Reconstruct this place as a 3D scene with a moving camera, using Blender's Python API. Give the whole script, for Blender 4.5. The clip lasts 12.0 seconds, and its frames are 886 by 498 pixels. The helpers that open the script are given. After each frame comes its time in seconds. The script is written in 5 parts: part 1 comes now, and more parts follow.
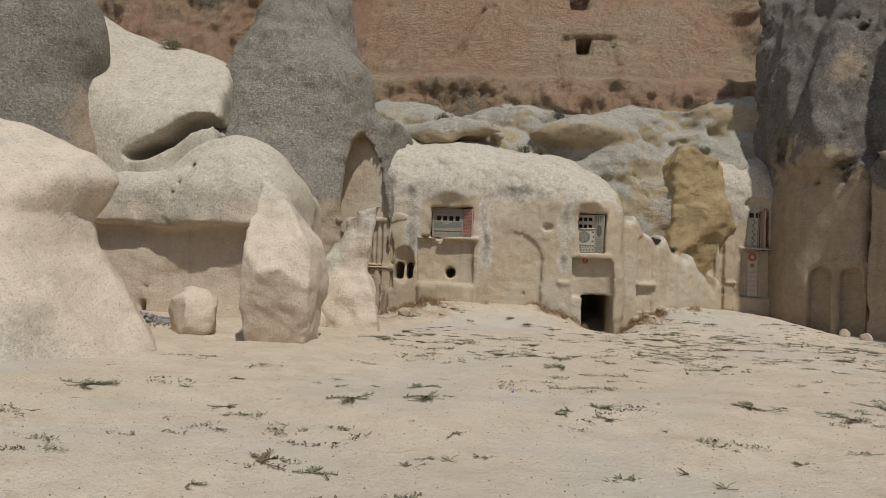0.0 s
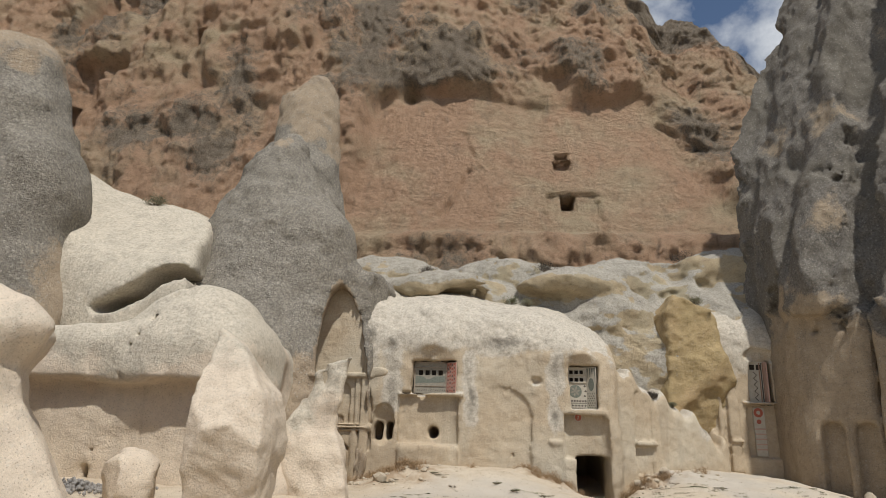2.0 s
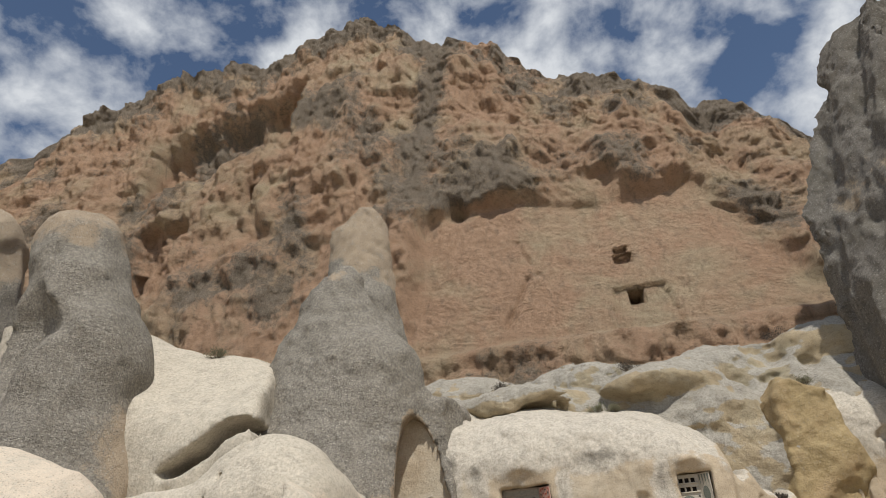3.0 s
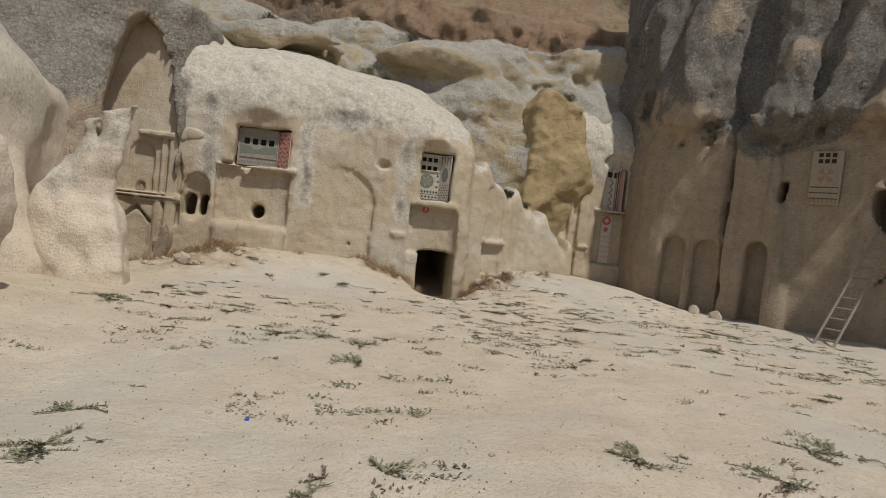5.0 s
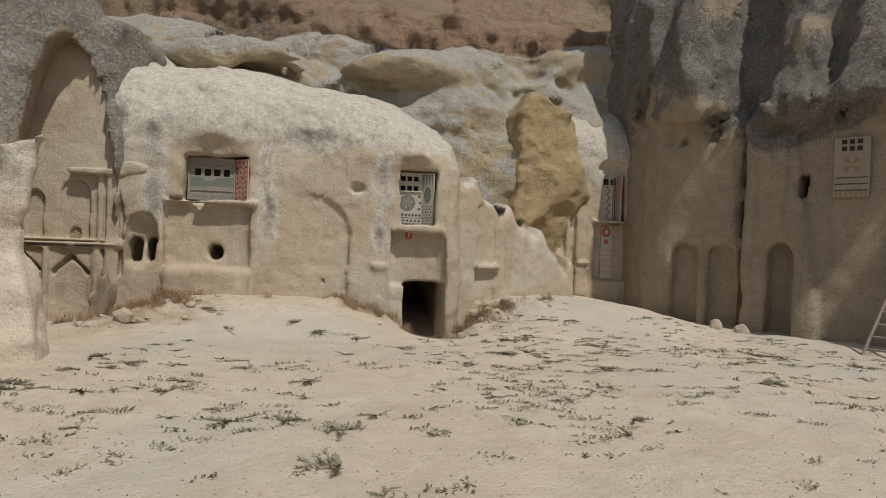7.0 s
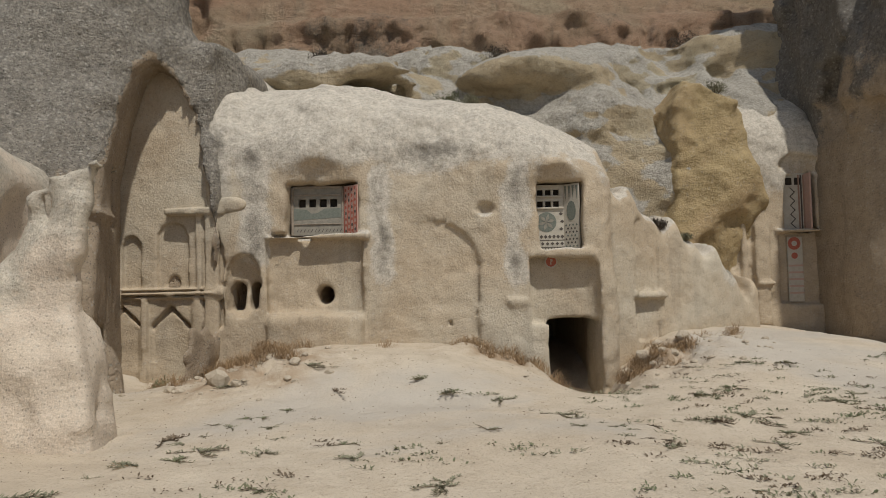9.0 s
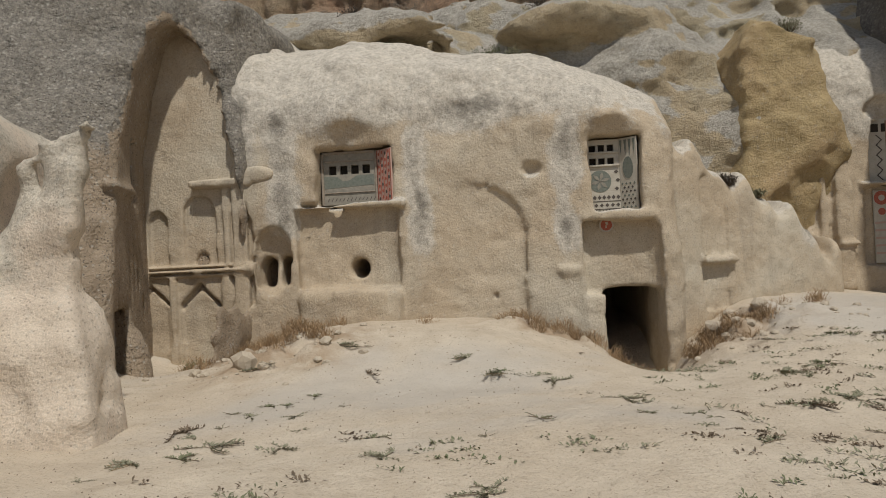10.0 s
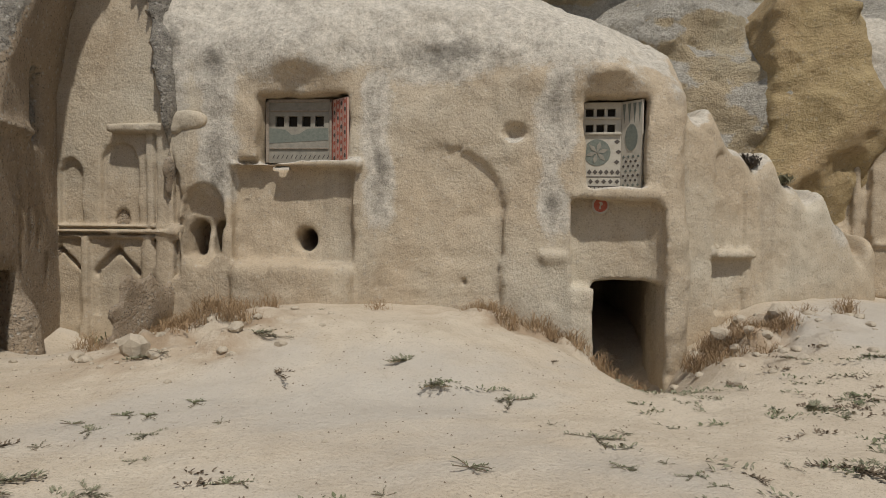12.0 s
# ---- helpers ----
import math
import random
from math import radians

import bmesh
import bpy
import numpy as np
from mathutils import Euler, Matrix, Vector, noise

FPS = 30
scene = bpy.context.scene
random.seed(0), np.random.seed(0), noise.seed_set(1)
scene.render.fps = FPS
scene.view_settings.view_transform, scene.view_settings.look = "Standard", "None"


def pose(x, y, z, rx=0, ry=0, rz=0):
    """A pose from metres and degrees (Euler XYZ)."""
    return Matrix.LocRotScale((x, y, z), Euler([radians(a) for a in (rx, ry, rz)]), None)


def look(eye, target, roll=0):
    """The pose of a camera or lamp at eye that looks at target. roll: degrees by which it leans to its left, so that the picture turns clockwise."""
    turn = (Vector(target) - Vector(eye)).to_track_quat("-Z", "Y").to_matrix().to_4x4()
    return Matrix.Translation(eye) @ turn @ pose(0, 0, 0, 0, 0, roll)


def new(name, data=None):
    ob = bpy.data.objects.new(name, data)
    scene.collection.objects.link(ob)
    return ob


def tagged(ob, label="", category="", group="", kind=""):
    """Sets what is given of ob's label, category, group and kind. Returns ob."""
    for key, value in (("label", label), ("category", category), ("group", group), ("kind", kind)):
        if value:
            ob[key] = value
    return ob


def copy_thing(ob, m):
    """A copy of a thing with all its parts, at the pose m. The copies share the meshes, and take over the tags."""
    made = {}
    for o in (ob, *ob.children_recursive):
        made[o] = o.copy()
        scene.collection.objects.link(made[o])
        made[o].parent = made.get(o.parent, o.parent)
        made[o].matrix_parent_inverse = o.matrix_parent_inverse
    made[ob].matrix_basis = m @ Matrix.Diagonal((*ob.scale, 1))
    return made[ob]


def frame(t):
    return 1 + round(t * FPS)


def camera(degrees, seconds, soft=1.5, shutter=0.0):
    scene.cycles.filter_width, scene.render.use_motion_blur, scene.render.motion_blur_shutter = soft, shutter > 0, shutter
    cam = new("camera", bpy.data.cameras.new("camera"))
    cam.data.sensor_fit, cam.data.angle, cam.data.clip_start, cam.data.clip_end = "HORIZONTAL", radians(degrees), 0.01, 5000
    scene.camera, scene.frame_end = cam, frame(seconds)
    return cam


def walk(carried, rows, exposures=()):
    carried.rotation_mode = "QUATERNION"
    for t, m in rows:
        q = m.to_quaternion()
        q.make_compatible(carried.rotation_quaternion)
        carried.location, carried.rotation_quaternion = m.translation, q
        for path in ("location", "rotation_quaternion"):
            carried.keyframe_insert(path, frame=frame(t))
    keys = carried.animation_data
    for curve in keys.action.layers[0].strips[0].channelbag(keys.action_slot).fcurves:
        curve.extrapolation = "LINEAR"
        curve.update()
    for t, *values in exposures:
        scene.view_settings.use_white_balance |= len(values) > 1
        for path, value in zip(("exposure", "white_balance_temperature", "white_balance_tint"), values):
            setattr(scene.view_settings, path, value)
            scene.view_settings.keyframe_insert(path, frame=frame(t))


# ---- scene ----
cam = camera(69.0, 12.0, soft=0.75)
PATH = [
    (0.0, pose(1.073, -18.809, 1.602, 91.38, -2.11, 3.88)),
    (0.5, pose(1.170, -18.769, 1.674, 89.82, -3.20, -0.16)),
    (1.0, pose(1.237, -18.672, 1.774, 89.20, -3.62, -4.02)),
    (1.5, pose(1.211, -18.213, 1.653, 94.08, -3.58, -3.46)),
    (2.0, pose(1.487, -18.030, 1.454, 105.66, -1.54, 3.84)),
    (2.5, pose(1.448, -18.009, 1.527, 116.43, 3.29, 9.69)),
    (2.7, pose(1.349, -17.722, 1.574, 118.73, 4.44, 11.99)),
    (4.3, pose(1.927, -16.188, 1.576, 91.15, -3.30, 2.86)),
    (4.5, pose(1.958, -16.132, 1.647, 90.39, -3.12, -3.64)),
    (5.0, pose(1.928, -15.413, 1.565, 87.78, -6.43, -8.93)),
    (5.5, pose(2.024, -14.874, 1.554, 89.56, -6.25, -15.33)),
    (6.0, pose(2.133, -14.422, 1.535, 90.70, -2.40, -18.93)),
    (6.5, pose(2.088, -14.201, 1.619, 88.74, -2.07, -10.80)),
    (6.7, pose(2.078, -13.933, 1.632, 89.87, -2.20, -11.06)),
    (8.3, pose(2.098, -12.183, 1.724, 89.06, 0.53, -5.07)),
    (8.5, pose(2.073, -11.840, 1.659, 89.39, 1.29, -4.22)),
    (9.0, pose(2.044, -11.150, 1.626, 92.56, 1.23, 0.09)),
    (9.5, pose(2.045, -10.673, 1.595, 92.44, 1.33, 2.28)),
    (10.0, pose(2.116, -10.242, 1.560, 90.33, 2.82, 4.42)),
    (10.5, pose(2.285, -9.794, 1.572, 89.16, 1.83, 6.28)),
    (11.0, pose(2.350, -9.432, 1.602, 88.51, -0.46, 4.13)),
    (11.5, pose(2.434, -8.921, 1.499, 88.67, 0.23, 5.49)),
    (12.0, pose(2.581, -8.591, 1.539, 88.21, -0.63, 4.98)),
]

EXPOSURES = [(0.0, -0.1), (1.4, -0.08), (2.2, 0.24), (2.9, 0.24), (4.0, -0.08), (12.0, -0.1)]
walk(cam, PATH, EXPOSURES)

# ---- light ----
SUN_AZ, SUN_EL = radians(25), radians(59)   # azimuth from -y towards +x
world = bpy.data.worlds.new("sky")
scene.world = world
world.use_nodes = True
wn, wl = world.node_tree.nodes, world.node_tree.links
wn.clear()
w_out = wn.new("ShaderNodeOutputWorld")
w_bg = wn.new("ShaderNodeBackground")
w_sky = wn.new("ShaderNodeTexSky")
w_sky.sky_type = "NISHITA"
w_sky.sun_disc = False
w_sky.sun_elevation = SUN_EL
w_sky.sun_rotation = radians(180) - SUN_AZ
w_sky.altitude = 1200
w_tc = wn.new("ShaderNodeTexCoord")
w_map = wn.new("ShaderNodeMapping")
w_map.inputs["Scale"].default_value = (1.0, 1.0, 1.25)
w_no = wn.new("ShaderNodeTexNoise")
w_no.inputs["Scale"].default_value = 9.0
w_no.inputs["Detail"].default_value = 7
w_no.inputs["Roughness"].default_value = 0.55
w_no.inputs["Distortion"].default_value = 0.1
w_ramp = wn.new("ShaderNodeValToRGB")
w_ramp.color_ramp.elements[0].position, w_ramp.color_ramp.elements[1].position = 0.42, 0.66
w_mix = wn.new("ShaderNodeMix")
w_mix.data_type = "RGBA"
w_mix.inputs[7].default_value = (7.6, 7.9, 8.3, 1)
wl.new(w_tc.outputs["Generated"], w_map.inputs[0])
wl.new(w_map.outputs[0], w_no.inputs["Vector"])
wl.new(w_no.outputs["Fac"], w_ramp.inputs[0])
wl.new(w_ramp.outputs[0], w_mix.inputs[0])
wl.new(w_sky.outputs[0], w_mix.inputs[6])
wl.new(w_mix.outputs[2], w_bg.inputs[0])
w_bg.inputs[1].default_value = 0.075
wl.new(w_bg.outputs[0], w_out.inputs[0])
sun = new("sun", bpy.data.lights.new("sun", "SUN"))
sun.data.energy, sun.data.angle, sun.data.color = 3.2, radians(1.5), (1.0, 0.965, 0.91)
sun_way = Vector((math.sin(SUN_AZ) * math.cos(SUN_EL), -math.cos(SUN_AZ) * math.cos(SUN_EL), math.sin(SUN_EL)))
sun.matrix_world = look(sun_way * 60, (0, 0, 0))


# ---- materials ----
def mat_new(name, rough=0.9):
    m = bpy.data.materials.new(name)
    m.use_nodes = True
    b = m.node_tree.nodes["Principled BSDF"]
    b.inputs["Roughness"].default_value = rough
    b.inputs["Specular IOR Level"].default_value = 0.2
    return m, m.node_tree.nodes, m.node_tree.links, b


def noise_node(n, l, scale, detail=6, rough=0.6, stretch=(1, 1, 1), warp=0.0):
    tc = n.new("ShaderNodeTexCoord")
    mp = n.new("ShaderNodeMapping")
    mp.inputs["Scale"].default_value = stretch
    no = n.new("ShaderNodeTexNoise")
    no.inputs["Scale"].default_value, no.inputs["Detail"].default_value = scale, detail
    no.inputs["Roughness"].default_value, no.inputs["Distortion"].default_value = rough, warp
    l.new(tc.outputs["Object"], mp.inputs[0])
    l.new(mp.outputs[0], no.inputs["Vector"])
    return no.outputs["Fac"]


def step_node(n, l, source, lo, hi, top=1.0):
    r = n.new("ShaderNodeMapRange")
    r.inputs[1].default_value, r.inputs[2].default_value, r.inputs[4].default_value = lo, hi, top
    l.new(source, r.inputs[0])
    return r.outputs[0]


def mix_node(n, l, fac, a, b, mode="MIX"):
    m = n.new("ShaderNodeMix")
    m.data_type, m.blend_type = "RGBA", mode
    for slot, v in ((0, fac), (6, a), (7, b)):
        if isinstance(v, (tuple, float, int)):
            m.inputs[slot].default_value = (*v, 1) if isinstance(v, tuple) else v
        else:
            l.new(v, m.inputs[slot])
    return m.outputs[2]


def math_node(n, l, op, a, b):
    m = n.new("ShaderNodeMath")
    m.operation = op
    for slot, v in ((0, a), (1, b)):
        if isinstance(v, (float, int)):
            m.inputs[slot].default_value = v
        else:
            l.new(v, m.inputs[slot])
    return m.outputs[0]


def math_dim(n, l, col, k):
    return mix_node(n, l, 1.0, col, (k, k, k), "MULTIPLY")


def rock_mat(name, fresh, fresh2, crust, crust2, streak=0.35, bump=0.6, pit=0.5, third=None, coarse=0.5, grain=0.4, depth=0.1, chips=0.22):
    """Tuff: carved stone where the attribute crust is 0, weathered and lichened crust where it is 1."""
    m, n, l, b = mat_new(name, 0.95)
    big = noise_node(n, l, 0.45 * coarse * 2, 5, 0.6, warp=0.4)
    mid = noise_node(n, l, 3.2, 8, 0.65)
    fine = noise_node(n, l, 26, 5, 0.7)
    run = noise_node(n, l, 1.6, 6, 0.6, (1.6, 1.6, 0.16), 0.3)
    bed = noise_node(n, l, 0.9, 5, 0.6, (0.25, 0.25, 2.2), 0.5)
    at = n.new("ShaderNodeAttribute")
    at.attribute_name = "crust"
    cl = mix_node(n, l, step_node(n, l, mid, 0.3, 0.7), fresh, fresh2)
    if third:
        cl = mix_node(n, l, step_node(n, l, big, 0.45, 0.68), cl, third)
    cl = mix_node(n, l, math_node(n, l, "MULTIPLY", step_node(n, l, bed, 0.4, 0.75), 0.22), cl, (fresh2[0] * 0.8, fresh2[1] * 0.78, fresh2[2] * 0.72))
    cr = mix_node(n, l, step_node(n, l, noise_node(n, l, 14, 7, 0.7), 0.35, 0.66), crust, crust2)
    cr = mix_node(n, l, step_node(n, l, noise_node(n, l, 9, 7, 0.75), 0.55, 0.72, 0.6), cr, tuple(0.55 * c for c in crust))
    edge = math_node(n, l, "ADD", at.outputs["Fac"], math_node(n, l, "MULTIPLY", math_node(n, l, "SUBTRACT", mid, 0.5), 1.3))
    edge = math_node(n, l, "ADD", edge, math_node(n, l, "MULTIPLY", math_node(n, l, "SUBTRACT", fine, 0.5), 0.7))
    col = mix_node(n, l, step_node(n, l, edge, 0.32, 0.68), cl, cr)
    moss = math_node(n, l, "ADD", at.outputs["Fac"], math_node(n, l, "MULTIPLY", math_node(n, l, "SUBTRACT", mid, 0.5), 1.0))
    moss = math_node(n, l, "ADD", moss, math_node(n, l, "MULTIPLY", math_node(n, l, "SUBTRACT", noise_node(n, l, 18, 6, 0.75), 0.5), 1.7))
    col = mix_node(n, l, step_node(n, l, moss, 1.0, 1.7, 0.8), col, mix_node(n, l, fine, (0.26, 0.235, 0.19), (0.13, 0.116, 0.095)))
    st = math_node(n, l, "MULTIPLY", step_node(n, l, run, 0.55, 0.78), streak)
    col = mix_node(n, l, st, col, (0.12, 0.105, 0.09))
    col = mix_node(n, l, math_node(n, l, "MULTIPLY", step_node(n, l, fine, 0.6, 0.78), 0.25), col, (0.8, 0.77, 0.7))
    tc = n.new("ShaderNodeTexCoord")
    vo = n.new("ShaderNodeTexVoronoi")
    vo.inputs["Scale"].default_value = 15
    l.new(tc.outputs["Object"], vo.inputs["Vector"])
    # lapilli: pale and dark grains bedded in the ash
    for size, pale, amount in ((15, (0.58, 0.54, 0.46), 0.6), (33, (0.09, 0.08, 0.07), 0.75), (60, (0.6, 0.55, 0.46), 0.5)):
        gr = n.new("ShaderNodeTexVoronoi")
        gr.inputs["Scale"].default_value = size
        l.new(tc.outputs["Object"], gr.inputs["Vector"])
        sp = n.new("ShaderNodeSeparateColor")
        l.new(gr.outputs["Color"], sp.inputs[0])
        spot = math_node(n, l, "MULTIPLY", step_node(n, l, gr.outputs["Distance"], 0.42, 0.2), step_node(n, l, sp.outputs[0], 0.6, 0.75, amount * grain))
        col = mix_node(n, l, spot, col, pale)
    chip = step_node(n, l, noise_node(n, l, 6.5, 8, 0.8, (1, 1, 1.8)), 0.52, 0.62)
    col = mix_node(n, l, math_node(n, l, "MULTIPLY", chip, chips), col, math_dim(n, l, col, 0.5))
    tone = step_node(n, l, noise_node(n, l, 75, 3, 0.7), 0.3, 0.7)
    col = mix_node(n, l, math_node(n, l, "MULTIPLY", tone, 0.4), col, math_dim(n, l, col, 0.42))
    pore = step_node(n, l, noise_node(n, l, 34, 4, 0.75), 0.54, 0.66)
    col = mix_node(n, l, math_node(n, l, "MULTIPLY", pore, 0.3), col, math_dim(n, l, col, 0.45))
    blot = step_node(n, l, noise_node(n, l, 1.1, 7, 0.7, warp=0.6), 0.5, 0.72)
    col = mix_node(n, l, math_node(n, l, "MULTIPLY", blot, 0.3), col, math_dim(n, l, col, 0.6))
    l.new(col, b.inputs["Base Color"])
    h = math_node(n, l, "ADD", math_node(n, l, "MULTIPLY", mid, 1.0), math_node(n, l, "MULTIPLY", fine, 0.4))
    h = math_node(n, l, "ADD", h, math_node(n, l, "MULTIPLY", step_node(n, l, vo.outputs["Distance"], 0.0, 0.35), 0.22 * pit))
    bp = n.new("ShaderNodeBump")
    h = math_node(n, l, "ADD", h, math_node(n, l, "MULTIPLY", noise_node(n, l, 9, 6, 0.7), 0.5))
    bp.inputs["Strength"].default_value, bp.inputs["Distance"].default_value = bump, depth
    l.new(h, bp.inputs["Height"])
    l.new(bp.outputs[0], b.inputs["Normal"])
    return m


M_facade = rock_mat("carved_tuff", (0.575, 0.465, 0.33), (0.485, 0.39, 0.272), (0.7, 0.63, 0.52), (0.46, 0.415, 0.34), 0.35, 0.38, 0.6, third=(0.6, 0.53, 0.41))
M_cone = rock_mat("grey_tuff", (0.52, 0.41, 0.29), (0.42, 0.33, 0.235), (0.43, 0.385, 0.315), (0.19, 0.172, 0.145), 0.25, 1.0, 0.9, grain=1.0)
M_white = rock_mat("pale_tuff", (0.76, 0.65, 0.51), (0.66, 0.55, 0.43), (0.71, 0.63, 0.5), (0.48, 0.43, 0.345), 0.25, 0.5, 0.3, grain=0.5)
M_red = rock_mat("red_cliff_tuff", (0.62, 0.41, 0.27), (0.53, 0.34, 0.215), (0.4, 0.32, 0.23), (0.17, 0.14, 0.11), 0.5, 1.0, 0.4, third=(0.57, 0.455, 0.3), coarse=0.3, grain=0.2, depth=0.35, chips=0.6)
# facade tuff with the court wall's shade put into its darker stone colour
M_court_dim = rock_mat("shade_dimmed_tuff", (0.5, 0.4, 0.285), (0.4, 0.315, 0.22), (0.3, 0.27, 0.23), (0.13, 0.12, 0.105), 0.4, 0.9, 0.6, grain=0.6, chips=0.42)
M_ochre = rock_mat("deep_ochre_tuff", (0.53, 0.4, 0.21), (0.43, 0.325, 0.17), (0.5, 0.46, 0.37), (0.3, 0.28, 0.22), 0.25, 0.8, 0.4, third=(0.5, 0.36, 0.2), depth=0.12, chips=0.45)
M_yellow = rock_mat("ochre_tuff", (0.6, 0.48, 0.31), (0.5, 0.4, 0.26), (0.62, 0.57, 0.48), (0.42, 0.385, 0.32), 0.18, 0.9, 0.4, third=(0.5, 0.44, 0.31), depth=0.16, chips=0.45)


def plain_mat(name, a, b_col, scale=8.0, rough=0.9, bump=0.3, dist=0.01):
    m, n, l, b = mat_new(name, rough)
    f = noise_node(n, l, scale, 6, 0.65)
    f2 = noise_node(n, l, scale * 7, 4, 0.6)
    col = mix_node(n, l, step_node(n, l, f, 0.3, 0.7), a, b_col)
    col = mix_node(n, l, math_node(n, l, "MULTIPLY", step_node(n, l, f2, 0.5, 0.75), 0.35), col, tuple(0.6 * c for c in b_col))
    l.new(col, b.inputs["Base Color"])
    bp = n.new("ShaderNodeBump")
    bp.inputs["Strength"].default_value, bp.inputs["Distance"].default_value = bump, dist
    l.new(math_node(n, l, "ADD", f, math_node(n, l, "MULTIPLY", f2, 0.4)), bp.inputs["Height"])
    l.new(bp.outputs[0], b.inputs["Normal"])
    return m


def sand_mat():
    m, n, l, b = mat_new("pale_sand", 1.0)
    big = noise_node(n, l, 0.35, 5, 0.6, warp=0.5)
    mid = noise_node(n, l, 2.3, 7, 0.65)
    fine = noise_node(n, l, 40, 4, 0.7)
    col = mix_node(n, l, step_node(n, l, big, 0.35, 0.65), (0.55, 0.46, 0.345), (0.6, 0.52, 0.405))
    col = mix_node(n, l, step_node(n, l, mid, 0.42, 0.68, 0.6), col, (0.44, 0.36, 0.262))
    col = mix_node(n, l, step_node(n, l, fine, 0.55, 0.68, 0.65), col, (0.29, 0.235, 0.17))
    col = mix_node(n, l, step_node(n, l, noise_node(n, l, 120, 2, 0.6), 0.58, 0.7, 0.5), col, (0.24, 0.195, 0.145))
    col = mix_node(n, l, step_node(n, l, fine, 0.42, 0.28, 0.3), col, (0.58, 0.53, 0.44))
    col = mix_node(n, l, step_node(n, l, noise_node(n, l, 9, 6, 0.75), 0.5, 0.75, 0.4), col, math_dim(n, l, col, 0.72))
    grey = noise_node(n, l, 0.22, 4, 0.6, warp=0.8)
    col = mix_node(n, l, step_node(n, l, grey, 0.5, 0.62, 0.6), col, (0.46, 0.425, 0.37))
    at = n.new("ShaderNodeAttribute")
    at.attribute_name = "crust"
    col = mix_node(n, l, math_node(n, l, "MULTIPLY", at.outputs["Fac"], step_node(n, l, mid, 0.3, 0.6)), col, (0.36, 0.27, 0.18))
    l.new(col, b.inputs["Base Color"])
    bp = n.new("ShaderNodeBump")
    bp.inputs["Strength"].default_value, bp.inputs["Distance"].default_value = 0.85, 0.045
    lump = noise_node(n, l, 11, 5, 0.7)
    l.new(math_node(n, l, "ADD", math_node(n, l, "ADD", mid, math_node(n, l, "MULTIPLY", lump, 0.7)), math_node(n, l, "MULTIPLY", fine, 0.4)), bp.inputs["Height"])
    l.new(bp.outputs[0], b.inputs["Normal"])
    return m


M_sand = sand_mat()


# ---- shaping rock: distance fields and their skin ----
def lattice(ix, iy, iz, seed):
    h = (ix * 374761393 + iy * 668265263 + iz * 1440662683 + seed * 974711) & 0x7FFFFFFF
    h = ((h ^ (h >> 13)) * 1274126177) & 0x7FFFFFFF
    h = ((h ^ (h >> 16)) * 69069 + 12345) & 0x7FFFFFFF
    return (h & 0xFFFF) / 65535.0 * 2 - 1


def vnoise(p, seed=0):
    i = np.floor(p).astype(np.int64)
    f = p - i
    f = f * f * (3 - 2 * f)
    out = np.zeros(len(p))
    for dx in (0, 1):
        wx = f[:, 0] if dx else 1 - f[:, 0]
        for dy in (0, 1):
            wy = f[:, 1] if dy else 1 - f[:, 1]
            for dz in (0, 1):
                wz = f[:, 2] if dz else 1 - f[:, 2]
                out += wx * wy * wz * lattice(i[:, 0] + dx, i[:, 1] + dy, i[:, 2] + dz, seed)
    return out


def fbm(p, size, octaves=4, seed=0, gain=0.5):
    out, amp, s = np.zeros(len(p)), 1.0, 1.0 / size
    for o in range(octaves):
        out += amp * vnoise(p * s + 17.3 * o, seed + o)
        amp, s = amp * gain, s * 2.03
    return out


def smin(a, b, k):
    h = np.clip(0.5 + 0.5 * (b - a) / k, 0, 1)
    return b + (a - b) * h - k * h * (1 - h)


def smax(a, b, k):
    return -smin(-a, -b, k)


def s_box(p, c, half, r=0.03, turn=0.0):
    q = p - np.array(c)
    if turn:
        ct, st = math.cos(radians(turn)), math.sin(radians(turn))
        q = np.stack([q[:, 0] * ct + q[:, 1] * st, -q[:, 0] * st + q[:, 1] * ct, q[:, 2]], 1)
    a, b, c = np.abs(q[:, 0]) - (half[0] - r), np.abs(q[:, 1]) - (half[1] - r), np.abs(q[:, 2]) - (half[2] - r)
    out = np.sqrt(np.maximum(a, 0) ** 2 + np.maximum(b, 0) ** 2 + np.maximum(c, 0) ** 2)
    return out + np.minimum(np.maximum(np.maximum(a, b), c), 0) - r


def s_ball(p, c, radii, turn=0.0, lean=0.0):
    q = p - np.array(c)
    if lean:
        ct, st = math.cos(radians(lean)), math.sin(radians(lean))
        q = np.stack([q[:, 0] * ct - q[:, 2] * st, q[:, 1], q[:, 0] * st + q[:, 2] * ct], 1)
    if turn:
        ct, st = math.cos(radians(turn)), math.sin(radians(turn))
        q = np.stack([q[:, 0] * ct + q[:, 1] * st, -q[:, 0] * st + q[:, 1] * ct, q[:, 2]], 1)
    rr = np.array(radii)
    k = np.linalg.norm(q / rr, axis=1)
    k2 = np.linalg.norm(q / rr ** 2, axis=1)
    return k * (k - 1) / np.maximum(k2, 1e-6)


def s_limb(p, a, b, ra, rb):
    a, b = np.array(a, float), np.array(b, float)
    t = np.clip(((p - a) @ (b - a)) / ((b - a) @ (b - a)), 0, 1)
    return np.linalg.norm(p - a - t[:, None] * (b - a), axis=1) - (ra + (rb - ra) * t)


